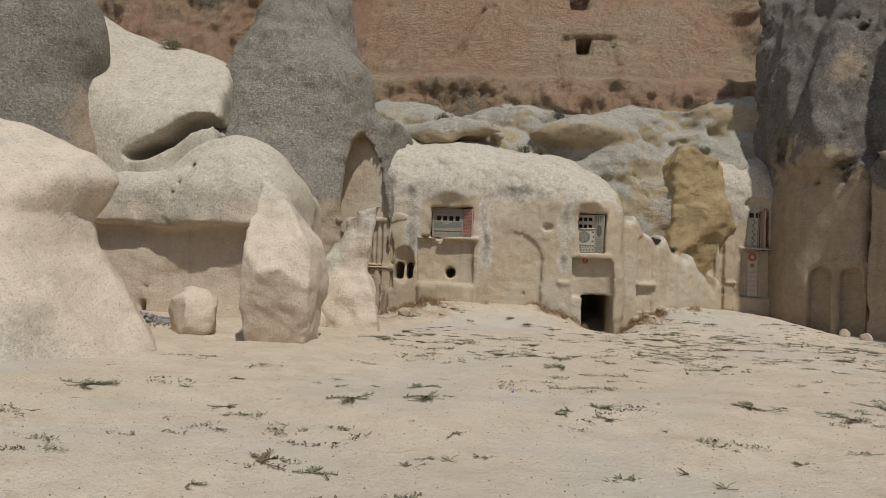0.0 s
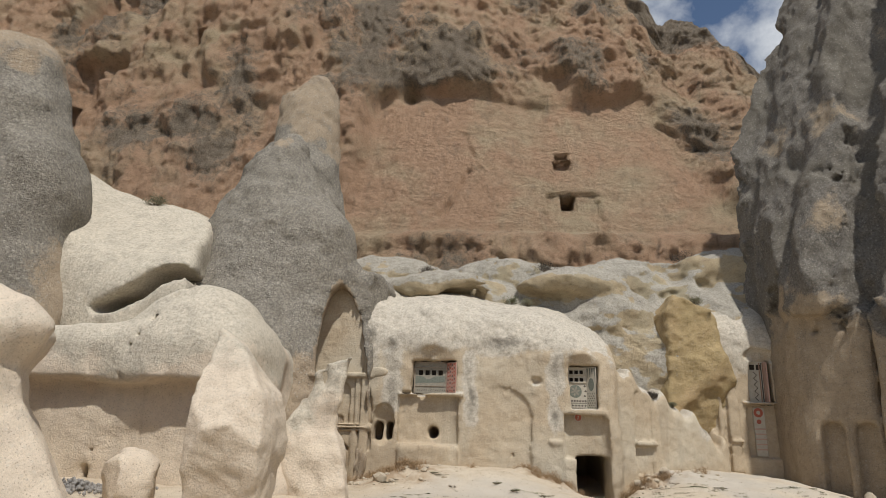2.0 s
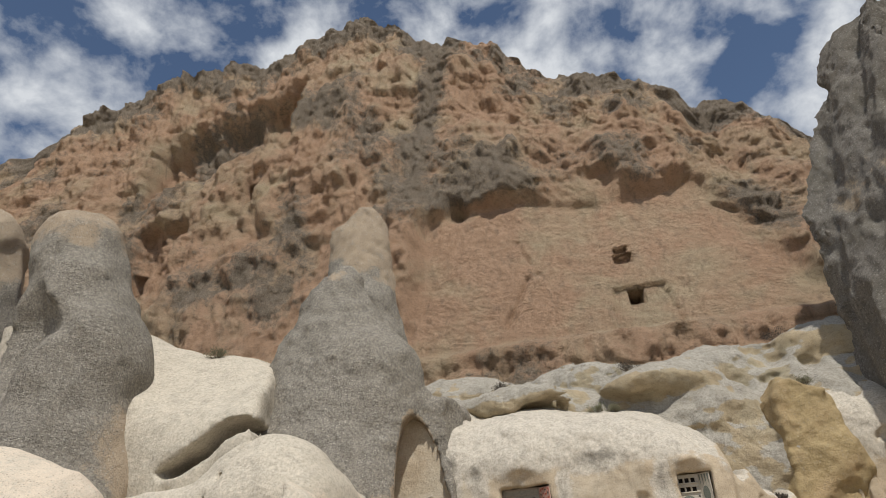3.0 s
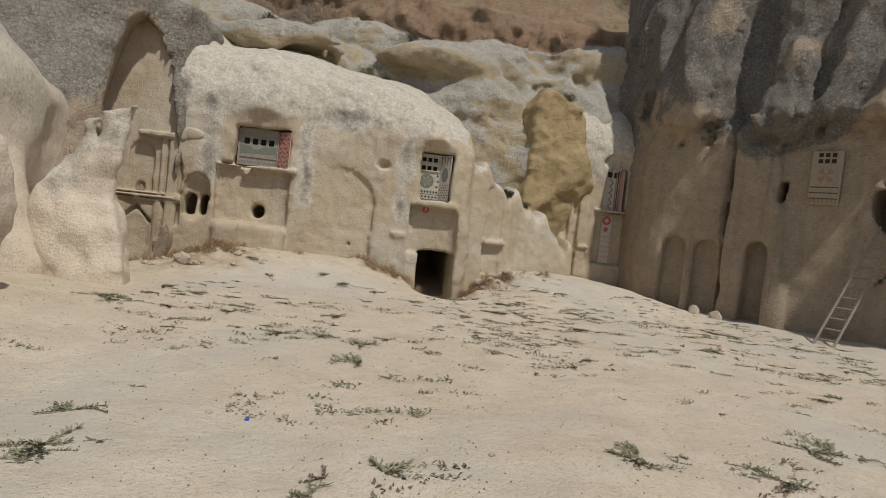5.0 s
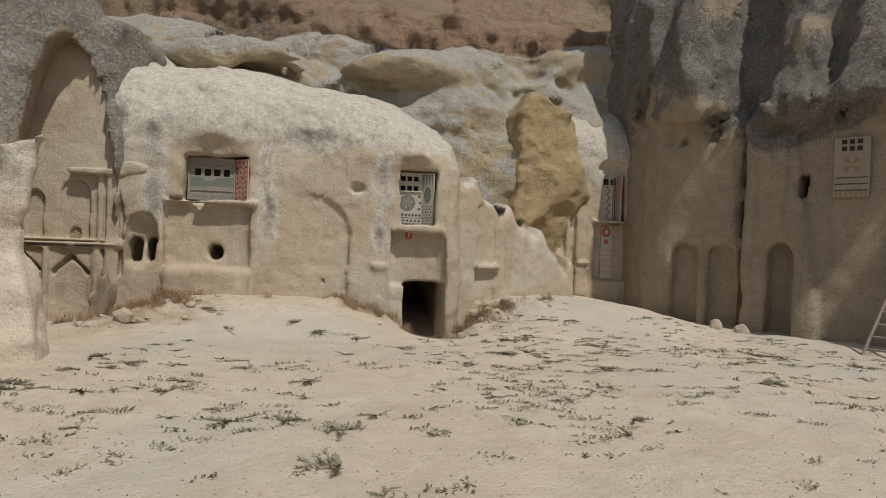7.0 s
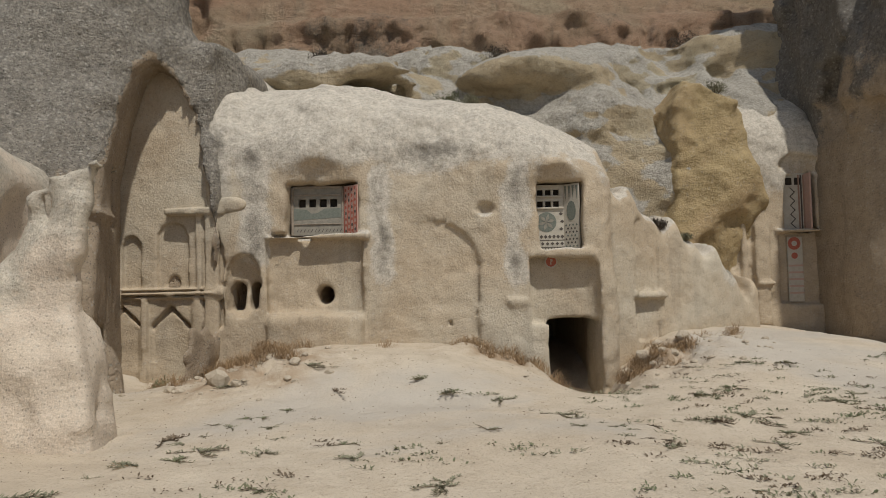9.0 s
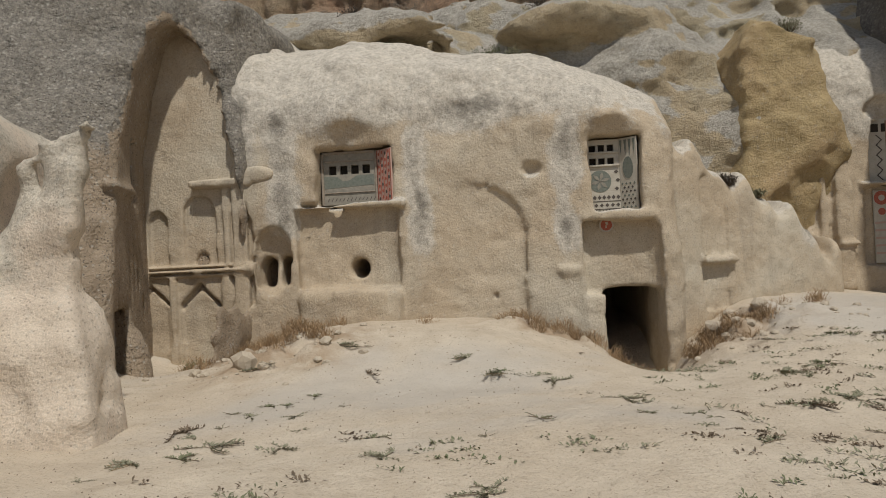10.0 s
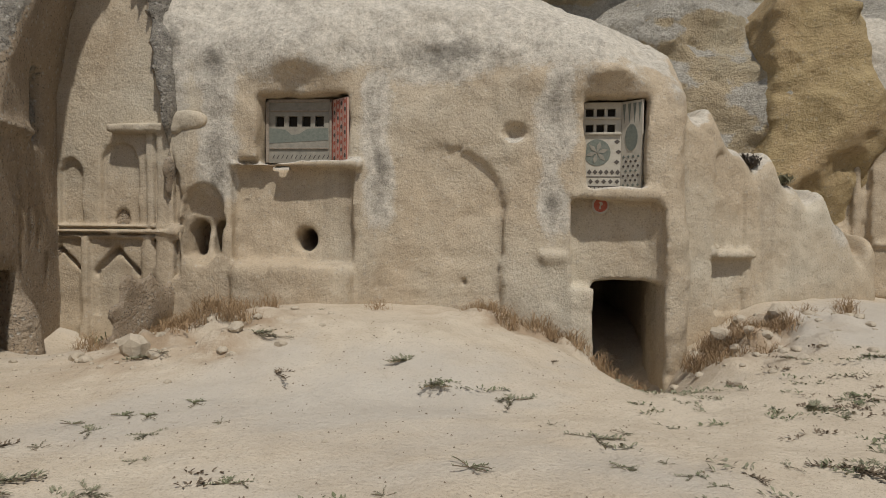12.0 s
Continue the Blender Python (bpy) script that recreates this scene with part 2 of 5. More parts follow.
def s_arch(p, x0, x1, z0, z1, y0, y1, r=0.03, rise=None):
    """An arched niche between x0 and x1 from z0 up to the crown z1, y0 to y1 deep."""
    w = (x1 - x0) / 2
    rise = rise or w
    xc, zs = (x0 + x1) / 2, z1 - rise
    top = np.sqrt(np.maximum(0, 1 - np.clip((p[:, 0] - xc) / w, -1, 1) ** 2)) * rise + zs
    d = np.maximum(np.abs(p[:, 0] - xc) - w, np.maximum(p[:, 2] - top, z0 - p[:, 2]))
    return np.maximum(d, np.maximum(y0 - p[:, 1], p[:, 1] - y1))


def skin(name, lo, hi, h, field, rough, material, crust=None, label="", category="rock", kind="structure", reach=0.4):
    """One mesh over the zero level of field(points); rough(points) is added near it; crust(points, normals) weathers it."""
    lo, hi = np.array(lo, float), np.array(hi, float)
    n = np.maximum(((hi - lo) / h).astype(int) + 1, 4)
    ax = [lo[k] + h * np.arange(n[k]) for k in range(3)]
    pts = np.stack(np.meshgrid(*ax, indexing="ij"), -1).reshape(-1, 3)
    # a coarse pass finds the blocks near the surface; only those are worked out in full
    cn = (n + 3) // 4
    cax = [lo[k] + h * (4 * np.arange(cn[k]) + 1.5) for k in range(3)]
    cv = field(np.stack(np.meshgrid(*cax, indexing="ij"), -1).reshape(-1, 3)).reshape(cn)
    v = np.repeat(np.repeat(np.repeat(cv, 4, 0), 4, 1), 4, 2)[:n[0], :n[1], :n[2]].ravel().copy()
    todo = np.flatnonzero(np.abs(v) < 5 * h + reach)
    for s in range(0, len(todo), 400000):
        k = todo[s:s + 400000]
        q = pts[k]
        d = field(q)
        near = np.abs(d) < reach
        if rough is not None and near.any():
            d[near] += rough(q[near])
        v[k] = d
    v = v.reshape(n)
    ins = v < 0
    c = ins[:-1, :-1, :-1].astype(np.int8)
    for dx, dy, dz in ((0, 0, 1), (0, 1, 0), (0, 1, 1), (1, 0, 0), (1, 0, 1), (1, 1, 0), (1, 1, 1)):
        c = c + ins[dx:n[0] - 1 + dx, dy:n[1] - 1 + dy, dz:n[2] - 1 + dz]
    cell = np.argwhere((c > 0) & (c < 8))
    ids = -np.ones(n - 1, dtype=np.int64)
    ids[tuple(cell.T)] = np.arange(len(cell))
    acc, cnt = np.zeros((len(cell), 3)), np.zeros(len(cell))
    corner = [(i, j, k) for i in (0, 1) for j in (0, 1) for k in (0, 1)]
    for a in corner:
        for k in range(3):
            if a[k]:
                continue
            b = list(a)
            b[k] = 1
            va = v[tuple((cell + a).T)]
            vb = v[tuple((cell + b).T)]
            cross = (va < 0) != (vb < 0)
            t = np.where(cross, va / np.where(cross, va - vb, 1), 0)
            pos = np.array(a, float)[None] + t[:, None] * np.eye(3)[k][None]
            acc += pos * cross[:, None]
            cnt += cross
    verts = lo + h * (cell + acc / cnt[:, None])
    quads = []
    for k in range(3):
        u, w = (k + 1) % 3, (k + 2) % 3
        sl_a, sl_b = [slice(None)] * 3, [slice(None)] * 3
        sl_a[k], sl_b[k] = slice(0, -1), slice(1, None)
        A, B = ins[tuple(sl_a)], ins[tuple(sl_b)]
        e = np.argwhere(A != B)
        e = e[(e[:, u] > 0) & (e[:, w] > 0) & (e[:, u] < n[u] - 1) & (e[:, w] < n[w] - 1)]
        if not len(e):
            continue
        du, dw = np.eye(3, dtype=int)[u], np.eye(3, dtype=int)[w]
        q = np.stack([ids[tuple((e - du - dw).T)], ids[tuple((e - dw).T)], ids[tuple(e.T)], ids[tuple((e - du).T)]], 1)
        flip = ~A[tuple(e.T)]
        q[flip] = q[flip][:, ::-1]
        quads.append(q)
    quads = np.concatenate(quads)
    quads = quads[(quads >= 0).all(1)]
    return mesh_from(name, verts, quads, material, crust, label, category, kind)


def mesh_from(name, verts, quads, material, crust=None, label="", category="", kind="structure"):
    me = bpy.data.meshes.new(name)
    me.vertices.add(len(verts))
    me.vertices.foreach_set("co", verts.astype(np.float32).ravel())
    me.loops.add(len(quads) * 4)
    me.loops.foreach_set("vertex_index", quads.astype(np.int32).ravel())
    me.polygons.add(len(quads))
    me.polygons.foreach_set("loop_start", np.arange(0, len(quads) * 4, 4, dtype=np.int32))
    me.polygons.foreach_set("use_smooth", np.ones(len(quads), dtype=bool))
    me.update(calc_edges=True)
    me.validate()
    if crust is not None:
        nr = np.zeros(len(me.vertices) * 3, dtype=np.float32)
        me.vertices.foreach_get("normal", nr)
        at = me.attributes.new("crust", "FLOAT", "POINT")
        at.data.foreach_set("value", np.clip(crust(verts, nr.reshape(-1, 3)), 0, 2).astype(np.float32))
    me.materials.append(material)
    return tagged(new(name, me), label, category, kind=kind)


def lerp(x, xs, ys):
    return np.interp(x, xs, ys)


def ramp(x, a, b):
    t = np.clip((x - a) / (b - a), 0, 1)
    return t * t * (3 - 2 * t)


# ---- ground ----
def ground_z(x, y):
    x, y = np.asarray(x, float), np.asarray(y, float)
    z = 0.12 + 0.0 * x
    z = z + 0.25 * ramp(-x, 0.0, 6.0) - 0.15 * ramp(x, 5, 12)
    z = z + 0.42 * np.exp(-((x - 0.9) / 2.2) ** 4) * ramp(y, -3.8, -1.6)
    z = z + 0.45 * ramp(x, 5.1, 6.4) * ramp(y, -3.6, -0.8) * ramp(-x, -11.5, -8.5)
    z = z - 0.8 * np.exp(-((x - 4.3) / 0.6) ** 2 - ((y + 0.1) / 1.75) ** 2)
    z = z - 0.35 * np.exp(-((x + 2.6) / 0.9) ** 2 - ((y + 0.9) / 1.2) ** 2)
    return z


def bank_z(p):
    """Rough dug soil at the end of the mound and beside the doorway."""
    out = np.zeros(len(p))
    for cx, cy, rx, ry in ((-0.6, -2.1, 1.0, 0.8), (5.5, -0.8, 1.0, 0.8), (2.9, -0.9, 0.8, 0.4)):
        out += np.exp(-((p[:, 0] - cx) / rx) ** 2 - ((p[:, 1] - cy) / ry) ** 2)
    flat = np.stack([p[:, 0], p[:, 1], 0 * p[:, 0]], 1)
    return out * (0.3 * np.abs(fbm(flat, 0.5, 4, 7)) - 0.05 + 0.05 * fbm(flat, 0.22, 2, 8))


def build_ground():
    xs = np.concatenate([np.linspace(-400, -20, 12), np.arange(-18, 24, 0.07), np.linspace(25, 400, 12)])
    ys = np.concatenate([np.linspace(-400, -32, 12), np.arange(-30, 4.0, 0.07), np.linspace(6, 400, 10)])
    X, Y = np.meshgrid(xs, ys, indexing="ij")
    p = np.stack([X.ravel(), Y.ravel(), 0 * X.ravel()], 1)
    near = ramp(30 - np.hypot(p[:, 0] - 2, p[:, 1] + 10), 0, 8)
    z = ground_z(p[:, 0], p[:, 1]) + near * (0.05 * fbm(p, 1.7, 3, 5) + 0.015 * fbm(p, 0.35, 3, 9))
    z = z + bank_z(p)
    p[:, 2] = z
    a, b = len(xs), len(ys)
    i = np.arange(a * b).reshape(a, b)
    q = np.stack([i[:-1, :-1], i[1:, :-1], i[1:, 1:], i[:-1, 1:]], -1).reshape(-1, 4)

    def soil(v, nr):
        m = np.exp(-((v[:, 0] + 0.8) / 1.0) ** 2 - ((v[:, 1] + 2.0) / 0.9) ** 2)
        m += np.exp(-((v[:, 0] - 5.4) / 0.7) ** 2 - ((v[:, 1] + 0.6) / 0.9) ** 2)
        m += 0.7 * np.exp(-((v[:, 0] - 2.8) / 0.7) ** 2 - ((v[:, 1] + 1.0) / 0.5) ** 2)
        return 2.4 * m * (0.6 + fbm(v, 0.4, 4, 3))
    mesh_from("ground", p, q, M_sand, soil, "pale sandy ground strewn with grit and dry weeds", "ground")


build_ground()


# ---- the carved facade ----
def facade_field(p):
    x, y, z = p.T
    top = lerp(x, [-2.6, -1.8, -1.35, -0.6, 0.8, 2.3, 3.8, 4.7, 4.95], [5.9, 5.5, 5.15, 5.1, 5.0, 4.8, 4.45, 4.1, 3.95]) + 0.07 * np.sin(x * 2.1 + 1)
    front = -0.42 + 0.05 * np.sin(x * 1.3) + 0.1 * ramp(z, 3.2, 5.0) - 0.13 * np.exp(-((z - 3.75) / 0.5) ** 2) * (np.exp(-((x - 0.1) / 0.9) ** 2) + np.exp(-((x - 4.1) / 0.7) ** 2))
    d = smax(front - y, z - top - 0.28 * (y - 0.5), 1.1)
    d = smax(d, x - 4.95 - 0.06 * np.sin(z * 2), 0.35)
    # low broken wall stepping down towards the far wing
    low = lerp(x, [4.6, 5.3, 6.0, 6.6, 7.15, 7.7, 8.2], [3.3, 3.1, 2.65, 2.35, 2.12, 1.7, 1.3]) + 0.12 * np.sin(x * 6.1) + 0.09 * np.sin(x * 13)
    f2 = 0.08 + np.maximum(x - 4.85, 0) * 0.52
    d2 = smax(smax(f2 - y, z - low - 0.12 * (y - f2), 0.35), y - f2 - 1.6, 0.3)
    d2 = smax(smax(d2, x - 8.5, 0.2), 4.4 - x, 0.1)
    d = smin(d, d2, 0.15)
    # far wing
    d3 = smax(smax(3.0 - y, z - 5.2 - 0.5 * (y - 3.0), 1.2), 8.2 - x, 0.3)
    d = smin(d, d3, 0.2)
    d = smax(d, -1.95 - x, 0.05)
    cut = [
        # window niche with its hood, and the recessed panel below
        s_box(p, (0.02, -0.35, 2.82), (0.57, 0.42, 0.43)), s_ball(p, (0.0, -0.58, 3.2), (0.8, 0.21, 0.46)),
        s_box(p, (-0.1, -0.5, 1.35), (0.8, 0.26, 1.03), 0.1),
        s_arch(p, 0.98, 2.62, 0.1, 2.55, -2, -0.35, rise=0.72),
        # twin arched openings
        s_ball(p, (-1.3, -0.42, 1.55), (0.3, 0.22, 0.52)),
        s_arch(p, -1.55, -1.34, 1.16, 1.62, -0.6, 0.8), s_arch(p, -1.22, -1.03, 1.16, 1.62, -0.6, 0.8),
        # second window, door recess, doorway and the room behind
        s_box(p, (4.02, -0.35, 2.6), (0.38, 0.4, 0.6)), s_ball(p, (4.05, -0.58, 3.2), (0.56, 0.21, 0.34)),
        s_box(p, (4.0, -0.5, 1.42), (0.53, 0.3, 0.62), 0.05), s_box(p, (4.35, -0.6, 1.2), (0.3, 0.35, 0.7), 0.15),
        s_box(p, (4.2, 0.0, 0.15), (0.45, 0.9, 0.76), 0.08), s_box(p, (3.4, 2.6, 0.2), (1.3, 1.9, 1.3), 0.1),
        # small niche and beam socket
        s_ball(p, (2.75, -0.42, 2.76), (0.13, 0.12, 0.09)), s_ball(p, (2.15, -0.36, 0.86), (0.05, 0.1, 0.05)),
        # tall relief arch beside the chapel
        s_arch(p, -1.9, -1.62, 0.9, 2.45, -2, -0.36, rise=0.5),
        # far window and its panel, with small hole
        s_box(p, (9.93, 2.95, 3.15), (0.33, 0.4, 0.66)), s_ball(p, (9.93, 2.95, 3.95), (0.5, 0.3, 0.3)),
        s_box(p, (10.05, 2.95, 1.7), (0.62, 0.22, 0.8), 0.05),
        # blind panel in the low wall
        s_box(p, (5.75, 0.5, 1.5), (0.3, 0.1, 1.1), 0.03, 27.5),
    ]
    for c in cut:
        d = np.maximum(d, -c)
    add = [s_box(p, (-0.1, -0.36, 0.72), (0.8, 0.22, 0.36), 0.14), s_box(p, (0.08, -0.47, 0.7), (0.4, 0.16, 0.34), 0.04),
           s_box(p, (-0.06, -0.33, 2.36), (0.88, 0.16, 0.055), 0.02), s_box(p, (4.0, -0.33, 1.99), (0.58, 0.16, 0.055), 0.02),
           s_box(p, (3.25, -0.4, 1.23), (0.16, 0.12, 0.035), 0.02), s_box(p, (3.25, -0.4, 1.15), (0.13, 0.1, 0.03), 0.02),
           s_box(p, (3.27, -0.4, 0.7), (0.1, 0.07, 0.45), 0.02), s_box(p, (2.66, -0.38, 1.12), (0.1, 0.06, 0.05), 0.02),
           s_box(p, (5.75, 0.56, 1.24), (0.34, 0.12, 0.05), 0.02, 27.5),
           s_box(p, (9.0, 3.0, 1.75), (0.16, 0.12, 1.3), 0.04), s_box(p, (8.62, 3.0, 1.6), (0.08, 0.12, 1.2), 0.03),
           s_box(p, (9.05, 2.95, 1.35), (0.2, 0.15, 0.05), 0.02), s_box(p, (10.0, 3.05, 2.5), (0.66, 0.16, 0.05), 0.02)]
    for a in add:
        d = np.minimum(d, a)
    d = np.maximum(d, -s_box(p, (0.08, -0.66, 0.66), (0.015, 0.06, 0.26), 0.005))
    d = np.maximum(d, -s_ball(p, (0.03, -0.1, 1.37), (0.145, 0.9, 0.17)))
    return d


def facade_rough(p):
    return (0.05 * fbm(p, 2.4, 2, 21) + 0.02 * fbm(p, 0.5, 3, 23) + 0.014 * fbm(p, 0.13, 2, 25)
            + ramp(p[:, 2], 2.9, 3.6) * (0.06 * fbm(p, 0.9, 4, 26) + 0.02 * fbm(p, 0.2, 2, 27)))


def facade_crust(v, nr):
    c = ramp(v[:, 2] + 0.45 * fbm(v, 1.1, 4, 31), 3.1, 4.3)
    c = np.maximum(c, ramp(nr[:, 2], 0.35, 0.75) * ramp(v[:, 2], 1.6, 2.4))
    # lichen runs beside the niches
    for cx, w, z0, z1 in ((-1.1, 0.3, 1.5, 4.6), (1.0, 0.16, 1.2, 4.0), (3.28, 0.2, 1.1, 4.1), (-1.7, 0.22, 2.6, 4.9), (5.2, 0.16, 2.0, 3.6)):
        c = np.maximum(c, (1.25 + 0.5 * fbm(v, 0.45, 3, 39)) * np.exp(-((v[:, 0] - cx - 0.12 * fbm(v, 0.7, 2, 36)) / w) ** 2) * ramp(v[:, 2], z0, z0 + 0.7) * ramp(-v[:, 2], -z1, -z1 + 0.8) * ramp(-v[:, 1], 0.2, 0.32))
    c = np.maximum(c, 2.0 * np.exp(-((v[:, 0] - 7.75) / 0.25) ** 2 - ((v[:, 2] - 1.9) / 0.5) ** 2))
    # patchy darker grey band along the shoulder of the rock
    band = np.exp(-((v[:, 2] - 3.85 - 0.3 * fbm(v, 1.6, 2, 37)) / 0.42) ** 2) * ramp(-v[:, 1], -0.5, 0.1)
    return np.maximum(c, band * (1.15 + 0.7 * fbm(v, 0.9, 3, 38)))


skin("wall_facade", (-2.25, -1.5, -0.7), (11.6, 5.0, 5.9), 0.05, facade_field, facade_rough, M_facade, facade_crust,
     "pale beige rock-cut tuff facade with blind arch, niches and a rounded top", "rock facade")


# ---- the grey cone with its open vaulted chapel ----
def cone_field(p):
    x, y, z = p.T
    drop = np.maximum(10.7 - z, 0.02)
    bulge = drop ** 0.86 * 1.32
    rx = np.where(x > -4.75, 0.37 * bulge + 0.1, 0.56 * bulge + 0.1)
    ry = 0.4 * bulge + 0.1
    k = np.sqrt(((x + 4.75) / rx) ** 2 + ((y - 0.4) / ry) ** 2)
    d = (k - 1) * np.minimum(rx, ry) * 0.8
    d = smax(d, z - 10.4, 0.6)
    d = smin(d, s_limb(p, (-4.2, -0.75, 0.0), (-3.75, -0.1, 6.6), 1.5, 1.3), 0.6)
    d = smin(d, s_box(p, (-2.3, 1.28, 2.3), (0.85, 1.75, 3.5), 0.4), 0.4)
    d = smax(d, x + 1.72 - 0.35 * ramp(y, -0.3, 0.6), 0.1)
    # a stump of harder ash on the shoulder behind
    d = smin(d, smax(s_limb(p, (-5.0, 2.6, 8.0), (-5.2, 3.2, 13.6), 1.5, 0.9), z - 13.4 + 0.4 * np.sin(x * 3), 0.2), 0.4)
    # the hall: a slanting side wall, a narrow vault, openings into the rooms beside it
    left = hall_left(y)
    hall = np.maximum(np.maximum(left - x, x + 1.8), np.maximum(y + 0.2, np.maximum(z - hall_top(x, y), -0.8 - z)))
    d = np.maximum(d, -hall)
    d = np.maximum(d, -s_box(p, (-3.45, -1.05, 3.0), (0.7, 0.17, 0.45), 0.02))
    d = np.maximum(d, -s_box(p, (-3.2, -2.05, 0.2), (0.75, 0.36, 0.8), 0.06))
    d = np.minimum(d, s_box(p, (-2.95, -1.75, 2.66), (0.12, 0.55, 0.05), 0.03, 18.6))
    d = np.minimum(d, s_box(p, (-3.2, -1.0, 4.0), (0.12, 0.8, 0.05), 0.03, 18.6))
    return np.minimum(d, s_ball(p, (-3.0, -1.52, -0.1), (0.26, 0.26, 0.85)))


def hall_left(y):
    return -3.43 - 0.336 * (y + 0.2)


def hall_top(x, y):
    t = (x - hall_left(y)) / np.maximum(-1.86 - hall_left(y), 0.2)
    return lerp(t, [0, 0.12, 0.28, 0.45, 0.65, 0.85, 1], [3.3, 4.2, 5.0, 5.25, 5.05, 4.35, 3.2])


def hall_zone(v):
    x, y, z = v.T
    return (x > hall_left(y) - 0.09) & (x < -1.78) & (y < 0) & (z < hall_top(x, y) + 0.12)


def cone_rough(p):
    r = 0.12 * fbm(p, 1.6, 4, 41) + 0.05 * fbm(p, 0.3, 3, 45)
    return np.where(hall_zone(p), 0.15 * r, r)


def cone_crust(v, nr):
    c = ramp(v[:, 2] + 1.2 * fbm(v, 2.0, 3, 48), 1.2, 3.4)
    c = c * (1 - 0.75 * ramp(v[:, 2] + 1.5 * fbm(v, 1.2, 3, 49), 10.6, 11.6))
    return np.where(hall_zone(v), 0.0, c)


skin("grey_cone", (-11, -5.0, -0.5), (-1.0, 5.4, 14.2), 0.085, cone_field, cone_rough, M_cone, cone_crust,
     "tall grey weathered tuff cone with an open vaulted chapel cut into it", "rock cone")


def chapel_field(p):
    x, y, z = p.T
    arch = 4.05 + 1.4 * np.sqrt(np.maximum(0, 1 - np.clip((x + 2.62) / 0.86, -1, 1) ** 2))
    d = np.maximum(np.maximum(-0.32 - y, y - 0.1), np.maximum(np.abs(x + 2.55) - 0.95, z - arch))
    d = np.minimum(d, s_box(p, (-1.82, -0.3, 1.15), (0.12, 0.14, 1.65), 0.03))
    d = np.minimum(d, s_box(p, (-2.05, -0.3, 1.15), (0.06, 0.09, 1.65), 0.02))
    for zc, hy, hz in ((1.46, 0.14, 0.035), (1.39, 0.1, 0.03), (1.53, 0.1, 0.025)):
        d = np.minimum(d, s_box(p, (-2.5, -0.3, zc), (0.9, hy, hz), 0.015))
        d = np.minimum(d, s_box(p, (-1.82, -0.36, zc), (0.2, hy, hz), 0.015))
    d = np.minimum(d, s_box(p, (-2.1, -0.34, 2.82), (0.5, 0.15, 0.06), 0.02))
    d = np.minimum(d, s_ball(p, (-1.5, -0.44, 2.92), (0.27, 0.06, 0.13)))
    d = np.minimum(d, s_box(p, (-2.98, -0.3, 0.6), (0.06, 0.1, 0.8), 0.02))
    d = np.minimum(d, s_box(p, (-2.12, -0.3, 0.6), (0.05, 0.08, 0.8), 0.02))
    cuts = [s_arch(p, -2.78, -2.26, 1.56, 2.64, -1, -0.24, rise=0.26), s_arch(p, -3.36, -3.05, 1.56, 2.45, -1, -0.24, rise=0.2),
            s_arch(p, -2.62, -2.42, 1.56, 1.74, -1, -0.12, rise=0.1)]
    for xc, half in ((-2.55, 0.33), (-3.35, 0.3)):
        ridge = 1.27 - np.abs(x - xc) * 1.0
        cuts.append(np.maximum(np.maximum(z - ridge, ridge - 0.09 - z), np.maximum(np.abs(x - xc) - half, np.maximum(y + 0.2, -0.5 - y))))
        cuts.append(np.maximum(np.maximum(z - ridge + 0.05, -0.4 - z), np.maximum(np.abs(x - xc) - half + 0.05, np.maximum(y + 0.285, -0.5 - y))))
    for c in cuts:
        d = np.maximum(d, -c)
    return d


skin("wall_chapel", (-3.6, -0.95, -0.5), (-1.05, 0.25, 5.6), 0.035, chapel_field, lambda p: 0.018 * fbm(p, 0.5, 4, 43), M_facade,
     lambda v, nr: 0 * v[:, 0], "carved chapel wall with blind niches, cornice and gable moulding", "rock wall")


# ---- blade of rock standing before the chapel ----
def blade_field(p):
    x, y, z = p.T
    edge_r = lerp(z, [-0.2, 0.4, 1.1, 1.85, 2.3, 2.85], [-1.2, -1.34, -1.46, -1.54, -1.44, -1.2])
    edge_l = lerp(z, [-0.2, 1.48, 2.0, 2.6, 2.85], [-3.1, -2.6, -2.3, -2.1, -1.95])
    deep = 0.36 - 0.09 * z + 0.1 * np.sin(x * 2.6 + z * 1.3)
    d = smax(np.maximum(0.85 * (x - edge_r), 0.8 * (edge_l - x)), np.abs(y + 4.85 + 0.12 * (x + 1.8)) - np.maximum(deep, 0.1), 0.1)
    d = np.maximum(d, 0.95 * (z - 2.86 - 0.28 * (x + 1.25)))
    d = smin(d, s_limb(p, (-3.2, -4.5, 0.0), (-4.4, -3.4, 2.0), 0.6, 0.5), 0.4)
    return d


skin("standing_rock", (-4.6, -6.0, -0.2), (-0.6, -2.2, 3.6), 0.06, blade_field, lambda p: 0.12 * fbm(p, 1.1, 3, 50) + 0.1 * np.abs(fbm(p, 0.7, 5, 51)) - 0.035, M_white,
     lambda v, nr: ramp(v[:, 2] + 0.5 * fbm(v, 0.8, 3, 53), 1.0, 2.4), "pale pointed rock blade with a bleached crest", "rock")


